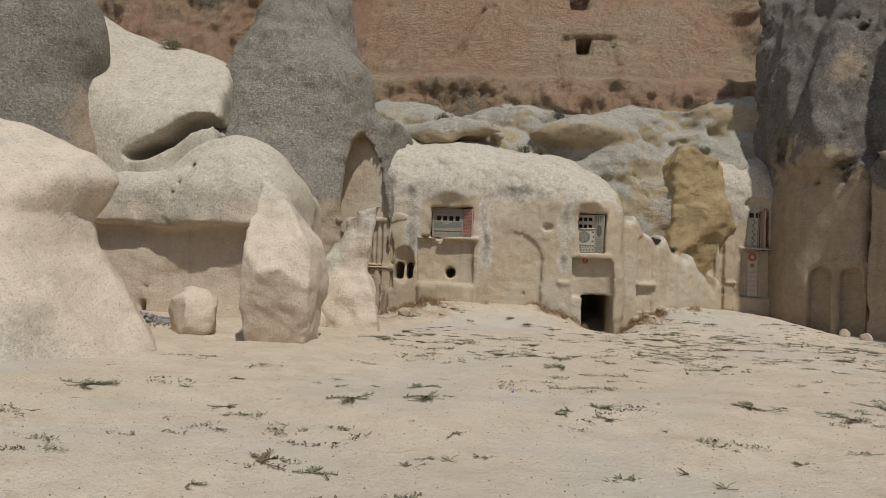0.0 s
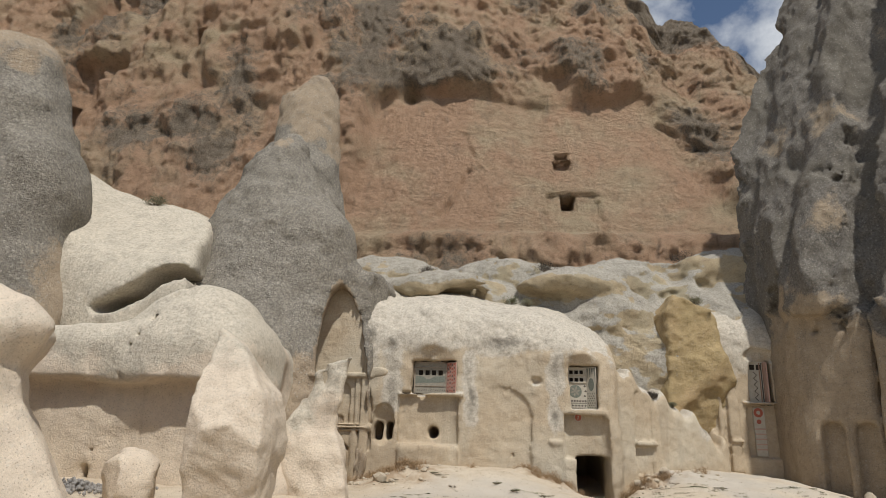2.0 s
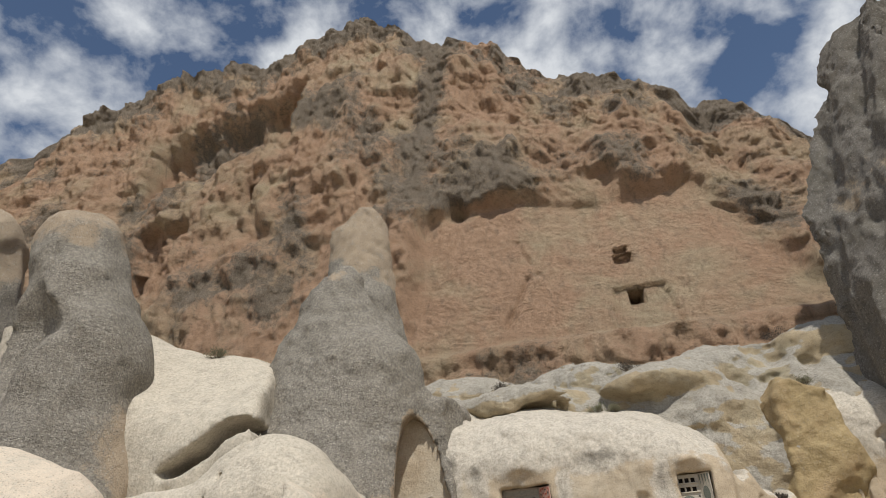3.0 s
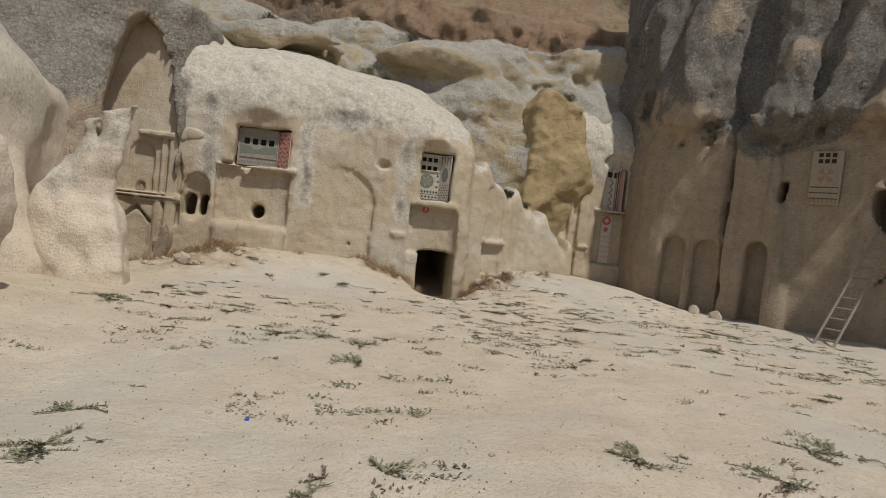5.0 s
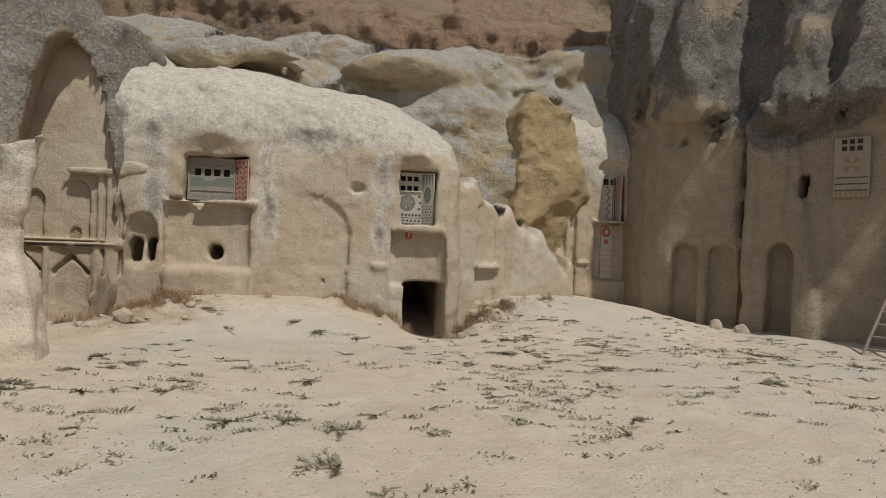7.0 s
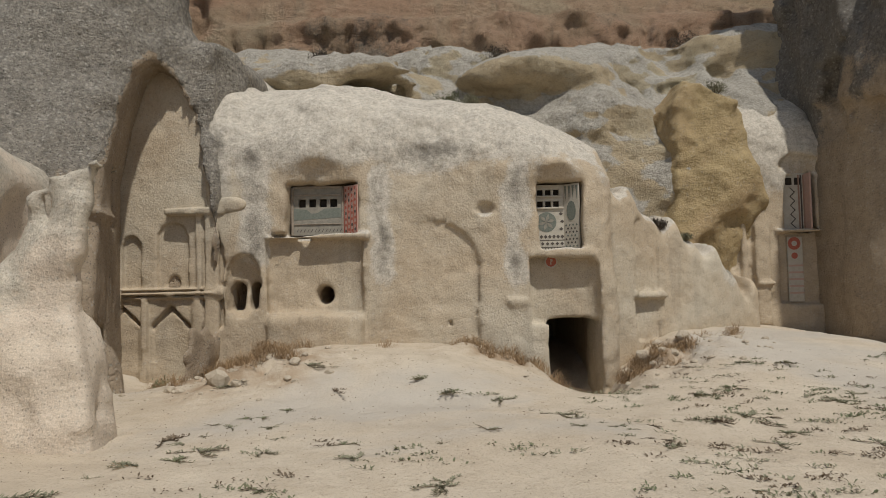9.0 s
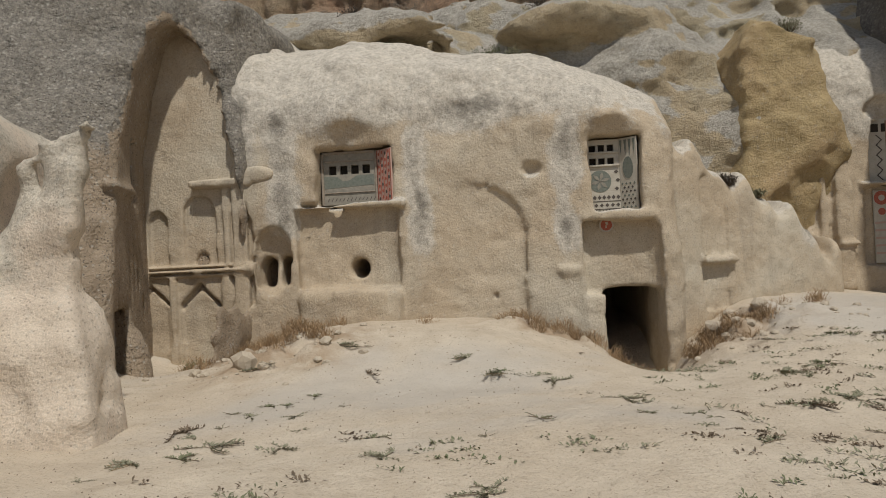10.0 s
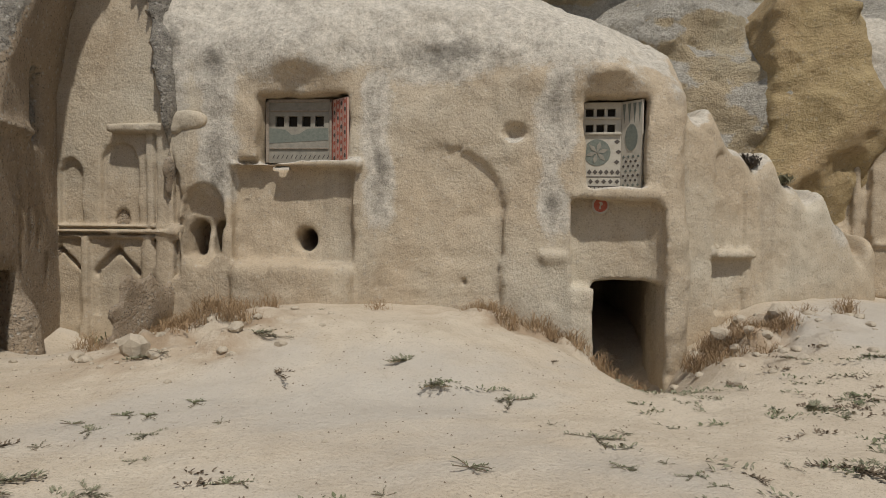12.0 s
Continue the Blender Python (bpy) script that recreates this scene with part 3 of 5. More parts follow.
# ---- the shelter, the slope and the hoodoo ----
def shelter_field(p):
    x, y, z = p.T
    d = smin(s_box(p, (-6.4, -3.3, 1.6), (3.2, 2.5, 1.75), 0.5), s_ball(p, (-4.7, -4.3, 2.4), (1.65, 1.6, 2.0)), 0.5)
    d = smin(d, s_limb(p, (-4.2, -4.9, 3.1), (-2.75, -5.1, 0.1), 0.6, 0.5), 0.5)
    # the cut shelter, its sill and the ledges over it
    d = np.maximum(d, -s_box(p, (-5.75, -7.0, 1.05), (2.1, 1.58, 1.2), 0.08))
    d = np.minimum(d, s_box(p, (-4.2, -5.65, 2.33), (0.42, 0.3, 0.09), 0.03))
    d = np.minimum(d, s_box(p, (-5.7, -5.45, 2.28), (0.8, 0.35, 0.09), 0.04, -4))
    d = np.maximum(d, -np.maximum(np.abs(x + 5.35 - 0.35 * (z - 3.2) - 0.06 * np.sin(z * 6)) - 0.03, -5.7 - y + 0.5 * (z - 3.6)))
    # the saddle climbing behind, with a dark cleft under its lip
    floor_z = 5.5 + 0.85 * (y + 2.9) + 0.1 * (x + 7.2) ** 2
    rise = smax(0.72 * (z - floor_z), -3.2 - 0.12 * (x + 9.0) - y, 0.5)
    rise = smax(rise, z - 7.5 - 0.3 * np.sin(x * 1.3) - 0.12 * (x + 7.2) ** 2 + 0.3 * (y - 0.5), 0.9)
    rise = smax(rise, np.maximum(-14.2 - x, x + 5.7 + 0.3 * (y + 3.0)), 0.5)
    d = smin(d, rise, 0.3)
    bend = 0.36 * (x + 6.95) + 0.14 * np.sin((x + 6.95) * 2.6)
    q = np.stack([x, y, z - bend], 1)
    return np.maximum(d, -s_ball(q, (-6.95, -3.3, 4.5), (1.2, 2.6, 0.32)))


skin("shelter_rock", (-14.5, -7.5, -0.3), (-1.2, 6.5, 8.8), 0.1, shelter_field, lambda p: 0.05 * fbm(p, 1.3, 3, 61) + 0.09 * np.abs(fbm(p, 1.1, 5, 67)) - 0.03, M_white,
     lambda v, nr: np.maximum(ramp(v[:, 2] + fbm(v, 2, 3, 63), 2.2, 3.6), ramp(nr[:, 2], 0.5, 0.8)), "pale tuff mass with an undercut rock shelter and ledges", "rock")


def slope_field(p):
    x, y, z = p.T
    lip = lerp(z, [-0.3, 0.5, 1.0, 1.65, 2.1, 2.4, 2.65, 3.0, 3.3, 3.6, 4.1, 4.6, 5.0], [-3.2, -3.6, -3.95, -4.35, -4.5, -4.25, -4.08, -4.46, -5.16, -6.0, -7.6, -9.5, -12])
    d = 0.75 * (x - lip + 0.7 * (y + 10) * (y > -10) + 0.3 * (-10 - y) * (y < -10))
    d = smax(d, 0.8 * (-12.9 + 0.78 * z + 0.1 * (x + 5) - y), 0.7)
    return smax(d, y + 8.0, 0.8)


skin("pale_slope_rock", (-14.5, -14, -0.3), (-2.4, -7, 5.0), 0.1, slope_field, lambda p: 0.06 * fbm(p, 1.6, 3, 65) + 0.14 * np.abs(fbm(p, 1.5, 5, 64)) - 0.04, M_white,
     lambda v, nr: 0.35 + 0.5 * fbm(v, 2, 3, 66), "smooth bleached tuff slope with an overhanging lip", "rock")


def hoodoo_field(p):
    d = s_limb(p, (-11.5, -3.0, 10.5), (-11.0, -3.0, 7.4), 1.25, 1.5)
    d = smin(d, s_limb(p, (-11.0, -3.0, 7.2), (-11.2, -2.6, 0), 1.5, 3.4), 1.0)
    d = np.maximum(d, -s_ball(p, (-11.7, -4.6, 7.6), (0.9, 0.8, 1.5), lean=12))
    d = smin(d, s_limb(p, (-17.5, -1, 12.5), (-18.5, -1, 2), 1.6, 3.6), 0.8)
    return d


skin("hoodoo", (-23.5, -7.5, -0.3), (-7.8, 4.5, 15), 0.15, hoodoo_field, lambda p: 0.12 * fbm(p, 1.8, 3, 68) + 0.25 * np.abs(fbm(p, 1.5, 5, 70)) - 0.08, M_cone,
     lambda v, nr: np.minimum(ramp(v[:, 2] + 2 * fbm(v, 2.5, 3, 69), 3.0, 6.0), ramp(11.6 - v[:, 2] + fbm(v, 1.5, 3, 60), 0.0, 1.4)), "grey weathered rock pillar with a bleached top", "rock pillar")


def wedge_field(p):
    d = None
    for way, off in (((0.8, 0, 0.6), -0.374), ((0.99, 0, 0.12), -1.59), ((0.987, 0, -0.16), -1.92), ((0.55, 0, 0.84), 0.87), ((-1, 0, -0.05), 2.88), ((-0.1, -0.8, 0.6), 8.08),
                     ((0.1, -0.93, -0.35), 7.4), ((0.5, -0.8, 0.3), 6.3), ((-0.6, -0.78, 0.1), 8.5), ((0, 1, 0), -7.3)):
        w = np.array(way)
        e = (p @ w - off) / np.linalg.norm(w)
        d = e if d is None else smax(d, e, 0.03)
    return d


def facet(p, size, seed):
    return 0.5 * np.abs(fbm(p, size, 4, seed)) - 0.15


skin("leaning_boulder", (-3.6, -9.6, -0.1), (-1.2, -6.8, 3.4), 0.045, wedge_field, lambda p: 0.12 * facet(p, 0.6, 71) + 0.015 * fbm(p, 0.2, 2, 72), M_white,
     lambda v, nr: ramp(v[:, 2], 1.8, 2.8) * 0.6, "large pinkish leaning boulder fallen against the rock", "boulder", "")
skin("small_boulder", (-5.0, -9.0, -0.1), (-2.8, -7.0, 1.5), 0.05, lambda p: s_ball(p, (-3.92, -8.0, 0.6), (0.4, 0.4, 0.5)), lambda p: 0.3 * facet(p, 0.6, 75), M_white,
     lambda v, nr: 0 * v[:, 2], "small pinkish rounded boulder lying on sand", "boulder", "")


# ---- terrace behind the facade ----
def terrace_field(p):
    x, y, z = p.T
    base = 5.3 + (y - 4) * 0.6
    d = smax(z - base, 2.6 + 1.2 * ramp(x, 7.3, 8.4) - y, 0.8)
    for c, r in (((-1.2, 4.4, 5.7), (2.3, 1.3, 1.0)), ((1.2, 5.0, 5.6), (1.6, 1.3, 1.0)), ((4.2, 5.0, 6.1), (1.3, 1.1, 1.1)), ((5.7, 4.4, 5.3), (1.3, 1.3, 1.0)),
                 ((2.0, 6.6, 7.0), (2.2, 1.4, 0.9)), ((-2.6, 6.4, 7.0), (2.2, 1.4, 0.9)), ((6.4, 6.6, 6.9), (2.0, 1.5, 1.0)), ((9.6, 5.2, 5.2), (2.0, 1.6, 1.5)), ((10.5, 6.8, 7.2), (2.2, 1.6, 1.2))):
        d = smin(d, s_ball(p, c, r), 0.9)
    slab = smax(s_ball(p, (-0.4, 2.95, 5.95), (2.1, 0.85, 0.45)), 5.72 + 0.1 * np.sin(x * 2) + 0.12 * (x + 0.4) - z, 0.06)
    slab = smin(slab, smax(s_ball(p, (4.3, 4.1, 6.3), (2.0, 0.9, 0.6)), 6.0 - 0.12 * (x - 4) - z, 0.06), 0.1)
    return smin(d, slab, 0.08)


def ledgy(p, size, seed):
    return 0.16 * fbm(p, size, 4, seed) + 0.2 * np.abs(fbm(p * np.array([0.8, 0.8, 1.1]), size, 5, seed + 7, 0.55)) - 0.07


skin("terrace_rock", (-5, 1.6, 2.0), (13, 9.5, 9.6), 0.1, terrace_field, lambda p: 1.15 * ledgy(p, 1.3, 81) + 0.1 * facet(p, 0.5, 85), M_yellow,
     lambda v, nr: ramp(nr[:, 2] + 0.7 * fbm(v, 0.9, 5, 83), 0.0, 0.5), "uneven terrace of pale and ochre rock above the facade", "rock")


def ochre_field(p):
    d = None
    for way, at in (((0, -1, 0.1), (8, 2.45, 3)), ((-1, -0.35, 0.12), (7.05, 2.6, 4)), ((1, -0.3, 0.22), (8.75, 2.6, 4.2)), ((-0.75, -0.1, 0.66), (7.35, 2.7, 5.55)), ((0.36, 0, 0.93), (7.6, 2.7, 5.72)),
                    ((0.55, -0.8, 0.1), (8.45, 2.5, 4)), ((0, 1, 0), (8, 4.0, 3)), ((0.4, -0.85, -0.3), (8.3, 2.5, 3.2))):
        w = np.array(way) / np.linalg.norm(way)
        e = (p - np.array(at)) @ w
        d = e if d is None else smax(d, e, 0.06)
    return d


skin("ochre_rock", (6.2, 1.4, 0.6), (9.8, 4.2, 6.0), 0.07, ochre_field, lambda p: 0.5 * ledgy(p, 0.9, 91) + 0.25 * facet(p, 0.7, 93), M_ochre,
     lambda v, nr: ramp(nr[:, 2], 0.6, 0.9) * 0.5, "ochre lichen-stained outcrop rising to a jagged point", "rock")


# ---- the high red cliff ----
SKY_X = [-60, -38, -33, -23.5, -18, -15, -9, -4, 0.2, 3.5, 8, 11.8, 14.6, 17.8, 20, 32]
SKY_Z = [28, 34.3, 37.5, 39, 38.8, 40.2, 40.4, 36, 34.8, 31, 30, 26.2, 26.4, 22.6, 20.6, 16]


def build_cliff():
    xs = np.concatenate([np.arange(-60, -36, 0.6), np.arange(-36, 22, 0.12), np.arange(22, 40, 0.6)])
    us = np.linspace(0, 1, 290)
    X, U = np.meshgrid(xs, us, indexing="ij")
    x, u = X.ravel(), U.ravel()
    zero = 0 * x
    jag = np.abs(fbm(np.stack([x, zero, zero], 1), 3.4, 5, 103, 0.6))
    crest = lerp(x, SKY_X, SKY_Z) + 0.7 * (jag - 0.35)
    z = 3.5 + u * (crest - 3.5)
    y = 7.4 + np.clip((z - 9) / (crest - 9), -0.3, 1) * 10.6 + 1.2 * ramp(-x, 2, 14)
    p = np.stack([x, y, z], 1)
    face = ramp(x, -5.2, -4.2) * ramp(12.3 - x + 0.4 * (14 - z), 0, 1.6) * ramp(z, 9.2, 9.9) * ramp(18.5 + 0.12 * x - z + 1.5 * vnoise(p / 2.5, 107), -0.6, 0.8)
    amp = 1 - 0.9 * face
    rug = fbm(p * np.array([1, 1, 0.6]), 5.0, 3, 101)
    crag = np.abs(fbm(p * np.array([1.15, 1.0, 0.75]), 2.6, 6, 105, 0.6))
    bed = np.abs(fbm(p * np.array([0.35, 0.35, 1.6]), 2.0, 4, 106))
    slab = np.abs(fbm(p * np.array([0.9, 0.9, 0.3]), 1.3, 4, 110, 0.6))
    y = y - amp * (0.75 * rug + 0.5 * crag - 0.35 + 0.25 * bed + 0.6 * slab)
    y = y + 1.0 * face + face * 0.12 * np.abs(fbm(p, 1.2, 4, 108))
    # flaked slab edges and cracks in the smooth face
    for x0, z0, x1, z1 in ((0.2, 15.6, 1.0, 13.4), (0.5, 13.2, -0.6, 10.6), (10.0, 16.6, 11.8, 14.6)):
        t = np.clip(((x - x0) * (x1 - x0) + (z - z0) * (z1 - z0)) / ((x1 - x0) ** 2 + (z1 - z0) ** 2), 0, 1)
        gap = np.hypot(x - x0 - t * (x1 - x0), z - z0 - t * (z1 - z0)) + 0.15 * vnoise(p * 1.6, 109)
        y = y + 0.3 * np.exp(-(np.maximum(gap, 0) / 0.1) ** 2)
    # cut recesses and windows
    y = y + 0.22 * ((np.abs(x - 5.2) < 1.15 + 0.25 * (11.6 - z) * 0.5) & (z > 9.3) & (z < 12.0))
    for cx, cz, w, h, deep in ((5.0, 11.45, 0.3, 0.36, 1.6), (4.95, 13.75, 0.42, 0.28, 0.5), (4.95, 14.3, 0.3, 0.2, 0.5), (-18.7, 26.3, 0.4, 0.7, 2.0), (-15, 22.8, 0.4, 0.6, 1.6), (-21.9, 17.6, 0.4, 0.8, 1.6),
                               (-19.6, 27.2, 0.25, 0.2, 0.8), (-20.4, 27.1, 0.25, 0.2, 0.8)):
        y = y + np.where((np.abs(x - cx) < w) & (np.abs(z - cz) < h), deep, 0)
    y = y + 2.6 * ramp(x, -24.5, -23.8) * ramp(-x, 13.2, 13.8) * ramp(z - 0.25 * (x + 24), 24.2, 24.7) * ramp(-z + 0.35 * (x + 24), -31.5, -29.0)
    y = y + 1.4 * ramp(x, -22.6, -22.2) * ramp(-x, 19.0, 19.5) * ramp(z, 16.0, 16.4) * ramp(-z, -22.0, -21.0)
    y = y + 1.3 * np.exp(-((x + 2.7) / 0.5) ** 2 - ((z - 18.5) / 0.6) ** 2)
    v = np.stack([x, y, z], 1)
    i = np.arange(len(x)).reshape(X.shape)
    q = np.stack([i[:-1, :-1], i[1:, :-1], i[1:, 1:], i[:-1, 1:]], -1).reshape(-1, 4)

    def crust(w, nr):
        c = ramp(z - crest + 3.0 * fbm(w, 4, 5, 111), -4.5, -0.5)
        # shade of a gully painted as dark crust colour, without relief
        gully_shade = 0.85 * np.exp(-((x + 5.0 - 0.1 * (z - 20)) / 1.2) ** 2) * ramp(z, 15, 20)
        return np.maximum(np.maximum(c, gully_shade), (0.22 + 0.9 * fbm(w * np.array([1, 1, 0.6]), 3.0, 5, 113)) * (1 - face) * 0.8)
    mesh_from("cliff", v, q, M_red, crust, "high reddish ochre tuff cliff with dark crest and cut openings", "cliff")


build_cliff()


# ---- the shaded wall of the court ----
COURT = Matrix(((0.54, -0.842, 0, 11.5), (-0.842, -0.54, 0, 0.0), (0, 0, 1, 0), (0, 0, 0, 1)))   # u along it, w out of it, z up


def court_field(p):
    q = p[:, :2] - np.array([11.5, 0.0])
    u, w = q @ np.array([0.54, -0.842]), q @ np.array([-0.842, -0.54])
    z = p[:, 2]
    d = w + 0.03 * (z - 3) + 0.3 * np.maximum(z - 5.0, 0)
    head = lerp(u, [-4, -1.2, -0.4, 0.6, 1.4, 2.6, 6, 12], [9.0, 11.6, 12.4, 11.8, 13.2, 15.5, 17, 17.5]) + 0.5 * np.sin(u * 4)
    d = smax(d, z - head, 0.6)
    # weathered overhang with its columns
    eave = lerp(u, [-2.2, -0.2, 0.1, 0.6, 1.0, 1.7, 2.3, 3.0, 4.0, 5.0, 7.0, 12], [5.0, 4.9, 5.3, 4.6, 4.45, 4.45, 5.0, 4.7, 5.0, 5.4, 5.2, 5.6])
    over = smax(w - 0.5 - 0.15 * np.sin(u * 2.3) + 0.31 * np.maximum(z - 5, 0), eave - z + 0.5 * w, 0.15)
    d = smin(d, over, 0.12)
    for cu, r in ((-1.3, 0.8), (1.3, 0.75), (2.6, 0.6), (3.9, 0.8), (6.4, 1.2), (8.3, 0.8), (9.9, 1.3)):
        d = smin(d, smax(np.hypot(u - cu - 0.06 * (z - 5), w - 0.1 + 0.31 * np.maximum(z - 5, 0)) - r, 4.9 - z, 0.3), 0.15)
    d = np.maximum(d, -(np.hypot(u - 0.35, w - 0.5 + 0.3 * np.maximum(z - 5, 0)) - 0.4 - 0.02 * z))
    k = np.stack([u, w, z], 1)
    # pier that steps forward and swells towards its foot, parted from the next by a crack
    swell = 0.14 * np.maximum(4.4 - z, 0)
    pier = smax(np.maximum(0.3 - u, u - 1.35 - swell), np.maximum(w - 0.16 - 0.02 * (4.5 - z), z - 5.0), 0.06)
    d = smin(d, pier, 0.05)
    d = smin(d, s_box(k, (-1.0, -0.1, 2.2), (1.05, 0.18, 2.75), 0.05), 0.05)
    d = np.maximum(d, -np.maximum(np.abs(u - 0.22 - 0.05 * np.sin(z * 1.7)) - 0.05, np.maximum(-0.4 - w, z - 5.6)))
    cuts = [s_arch(k, -1.45, -0.75, -0.5, 1.95, -1, 0.3, rise=0.3), s_arch(k, -0.55, 0.1, -0.5, 1.95, -1, 0.3, rise=0.3)]
    cuts = [np.maximum(c, -0.2 - w) for c in cuts]
    cuts += [np.maximum(s_arch(k, 0.85, 1.4, -0.5, 2.0, -1, 0.6), -0.24 - w),
             s_box(k, (1.5, -0.5, 3.22), (0.1, 1.2, 0.27), 0.02),
             s_ball(k, (3.78, -0.6, 2.95), (0.4, 2.2, 0.62), lean=-16), s_box(k, (4.71, -1.0, 3.0), (0.17, 1.6, 0.3), 0.02),
             s_box(k, (4.65, -1.0, 0.02), (0.26, 1.8, 0.36), 0.03), s_box(k, (5.5, 0.0, 3.75), (0.36, 0.14, 0.55), 0.03)]
    for c in (3.95, 4.2, 4.45):
        cuts.append(np.maximum(s_arch(k, c - 0.08, c + 0.08, 2.6, 3.2, -1, 0.6), -0.15 - w))
    roof = 2.36 - np.abs(u - 4.6) * 1.05
    cuts.append(np.maximum(np.maximum(z - roof, roof - 0.13 - z), np.maximum(np.abs(u - 4.6) - 1.0, -0.16 - w)))
    for c in cuts:
        d = np.maximum(d, -c)
    d = np.minimum(d, s_box(k, (4.6, 0.0, 3.42), (1.2, 0.1, 0.05), 0.02))
    d = np.minimum(d, s_box(k, (0.3, 0.0, 2.3), (1.5, 0.07, 0.05), 0.02))
    d = np.minimum(d, s_box(k, (0.55, 0.0, 1.1), (0.12, 0.08, 1.2), 0.02))
    return smax(d, 10.35 - p[:, 0], 0.3)


skin("wall_court", (10.0, -11.5, -0.6), (20, 4.5, 18.5), 0.095, court_field, lambda p: np.where(p[:, 2] > 4.4, 1.0, 0.18) * (0.1 * fbm(p, 1.4, 3, 121) + 0.34 * np.abs(fbm(p * np.array([1, 1, 0.55]), 1.3, 6, 122, 0.58)) - 0.1), M_court_dim,
     lambda v, nr: ramp(v[:, 2] + 1.3 * fbm(v, 1.8, 4, 123), 4.0, 5.6) * (1.15 + 0.9 * fbm(v, 1.6, 4, 124)), "tall rock wall with shade put into its darker colour and cut openings above sandy ground", "rock wall")


# plain rock closing the court behind the walker
def back_field(p):
    x, y, z = p.T
    return smax(smax(y + 46, z - 7 - 1.5 * np.sin(x * 0.2), 2.0), -y - 52, 1.0)


skin("rock_back", (-45, -53, -0.6), (45, -45, 10), 0.8, back_field, lambda p: 0.6 * fbm(p, 5, 3, 131), M_white,
     lambda v, nr: ramp(nr[:, 2], 0.2, 0.7), "low pale rock bank closing the valley behind", "rock")


# ---- helpers for things ----
def bm_box(bm, c, half, m=None, bevel=0.0):
    r = bmesh.ops.create_cube(bm, size=1.0, matrix=Matrix.Translation(c) @ Matrix.Diagonal((2 * half[0], 2 * half[1], 2 * half[2], 1)))
    if bevel:
        bmesh.ops.bevel(bm, geom=list({e for v in r["verts"] for e in v.link_edges}), offset=bevel, segments=1, affect="EDGES")
    return bm


def bm_rod(bm, a, b, ra, rb, sides=8):
    a, b = Vector(a), Vector(b)
    m = Matrix.Translation((a + b) / 2) @ (b - a).to_track_quat("Z", "Y").to_matrix().to_4x4()
    bmesh.ops.create_cone(bm, cap_ends=True, segments=sides, radius1=ra, radius2=rb, depth=(b - a).length, matrix=m)
    return bm


def bm_flat(bm, pts, y, thick=0.004):
    """A thin raised shape in the x-z plane whose face lies at y."""
    n = len(pts)
    f = [bm.verts.new((px, y, pz)) for px, pz in pts]
    k = [bm.verts.new((px, y + thick, pz)) for px, pz in pts]
    bm.faces.new(f)
    for i in range(n):
        bm.faces.new((f[i], k[i], k[(i + 1) % n], f[(i + 1) % n]))
    return bm


def ring_pts(cx, cz, r, n=24, rz=None):
    return [(cx + r * math.cos(2 * math.pi * i / n), cz + (rz or r) * math.sin(2 * math.pi * i / n)) for i in range(n)]


def part(name, bm, material, parent=None, label=""):
    me = bpy.data.meshes.new(name)
    bm.normal_update()
    bm.to_mesh(me)
    bm.free()
    me.materials.append(material)
    ob = new(name, me)
    ob.parent = parent
    if label:
        ob["label"] = label
    return ob


def thing(name, m, label, category, group="", kind=""):
    ob = new(name)
    ob.empty_display_size = 0.1
    ob.matrix_world = m
    return tagged(ob, label, category, group, kind)


M_wood = plain_mat("grey_wood", (0.34, 0.29, 0.23), (0.22, 0.18, 0.14), 18, 0.85, 0.5)
M_board = plain_mat("painted_plaster", (0.31, 0.285, 0.23), (0.21, 0.19, 0.155), 14, 0.9, 0.3)
M_plaster = plain_mat("pale_plaster", (0.5, 0.46, 0.38), (0.4, 0.36, 0.29), 10, 0.9, 0.3)
M_faded = plain_mat("faded_plaster", (0.36, 0.3, 0.22), (0.28, 0.23, 0.165), 10, 0.9, 0.3)
M_fadered = plain_mat("faded_red", (0.3, 0.17, 0.12), (0.3, 0.21, 0.15), 14, 0.95, 0.1)
M_pigment = plain_mat("black_pigment", (0.07, 0.06, 0.055), (0.13, 0.11, 0.09), 30, 0.95, 0.1)
M_redp = plain_mat("red_pigment", (0.33, 0.08, 0.055), (0.42, 0.15, 0.1), 30, 0.95, 0.1)
M_pinkp = plain_mat("pink_wash", (0.5, 0.34, 0.28), (0.44, 0.3, 0.24), 12, 0.95, 0.1)
M_greenp = plain_mat("green_pigment", (0.13, 0.145, 0.12), (0.2, 0.21, 0.175), 24, 0.95, 0.1)
# near-black colour that stands in for the shade inside the nest holes
M_hole_shade = plain_mat("hole_shade", (0.03, 0.025, 0.02), (0.05, 0.04, 0.03), 6, 1.0, 0.1)
M_leaf = plain_mat("weed_leaf", (0.13, 0.145, 0.075), (0.2, 0.2, 0.12), 20, 0.8, 0.2)
M_leaf2 = plain_mat("dusty_leaf", (0.21, 0.21, 0.13), (0.28, 0.26, 0.18), 20, 0.85, 0.2)
M_straw = plain_mat("dry_straw", (0.36, 0.25, 0.14), (0.26, 0.17, 0.095), 25, 0.9, 0.2)
M_twig = plain_mat("dry_twig", (0.2, 0.15, 0.1), (0.13, 0.1, 0.07), 25, 0.9, 0.3)
M_purple = plain_mat("dark_shrub", (0.1, 0.085, 0.075), (0.15, 0.125, 0.1), 20, 0.9, 0.3)
M_stone = plain_mat("loose_stone", (0.5, 0.43, 0.33), (0.38, 0.32, 0.24), 9, 0.95, 0.6, 0.02)
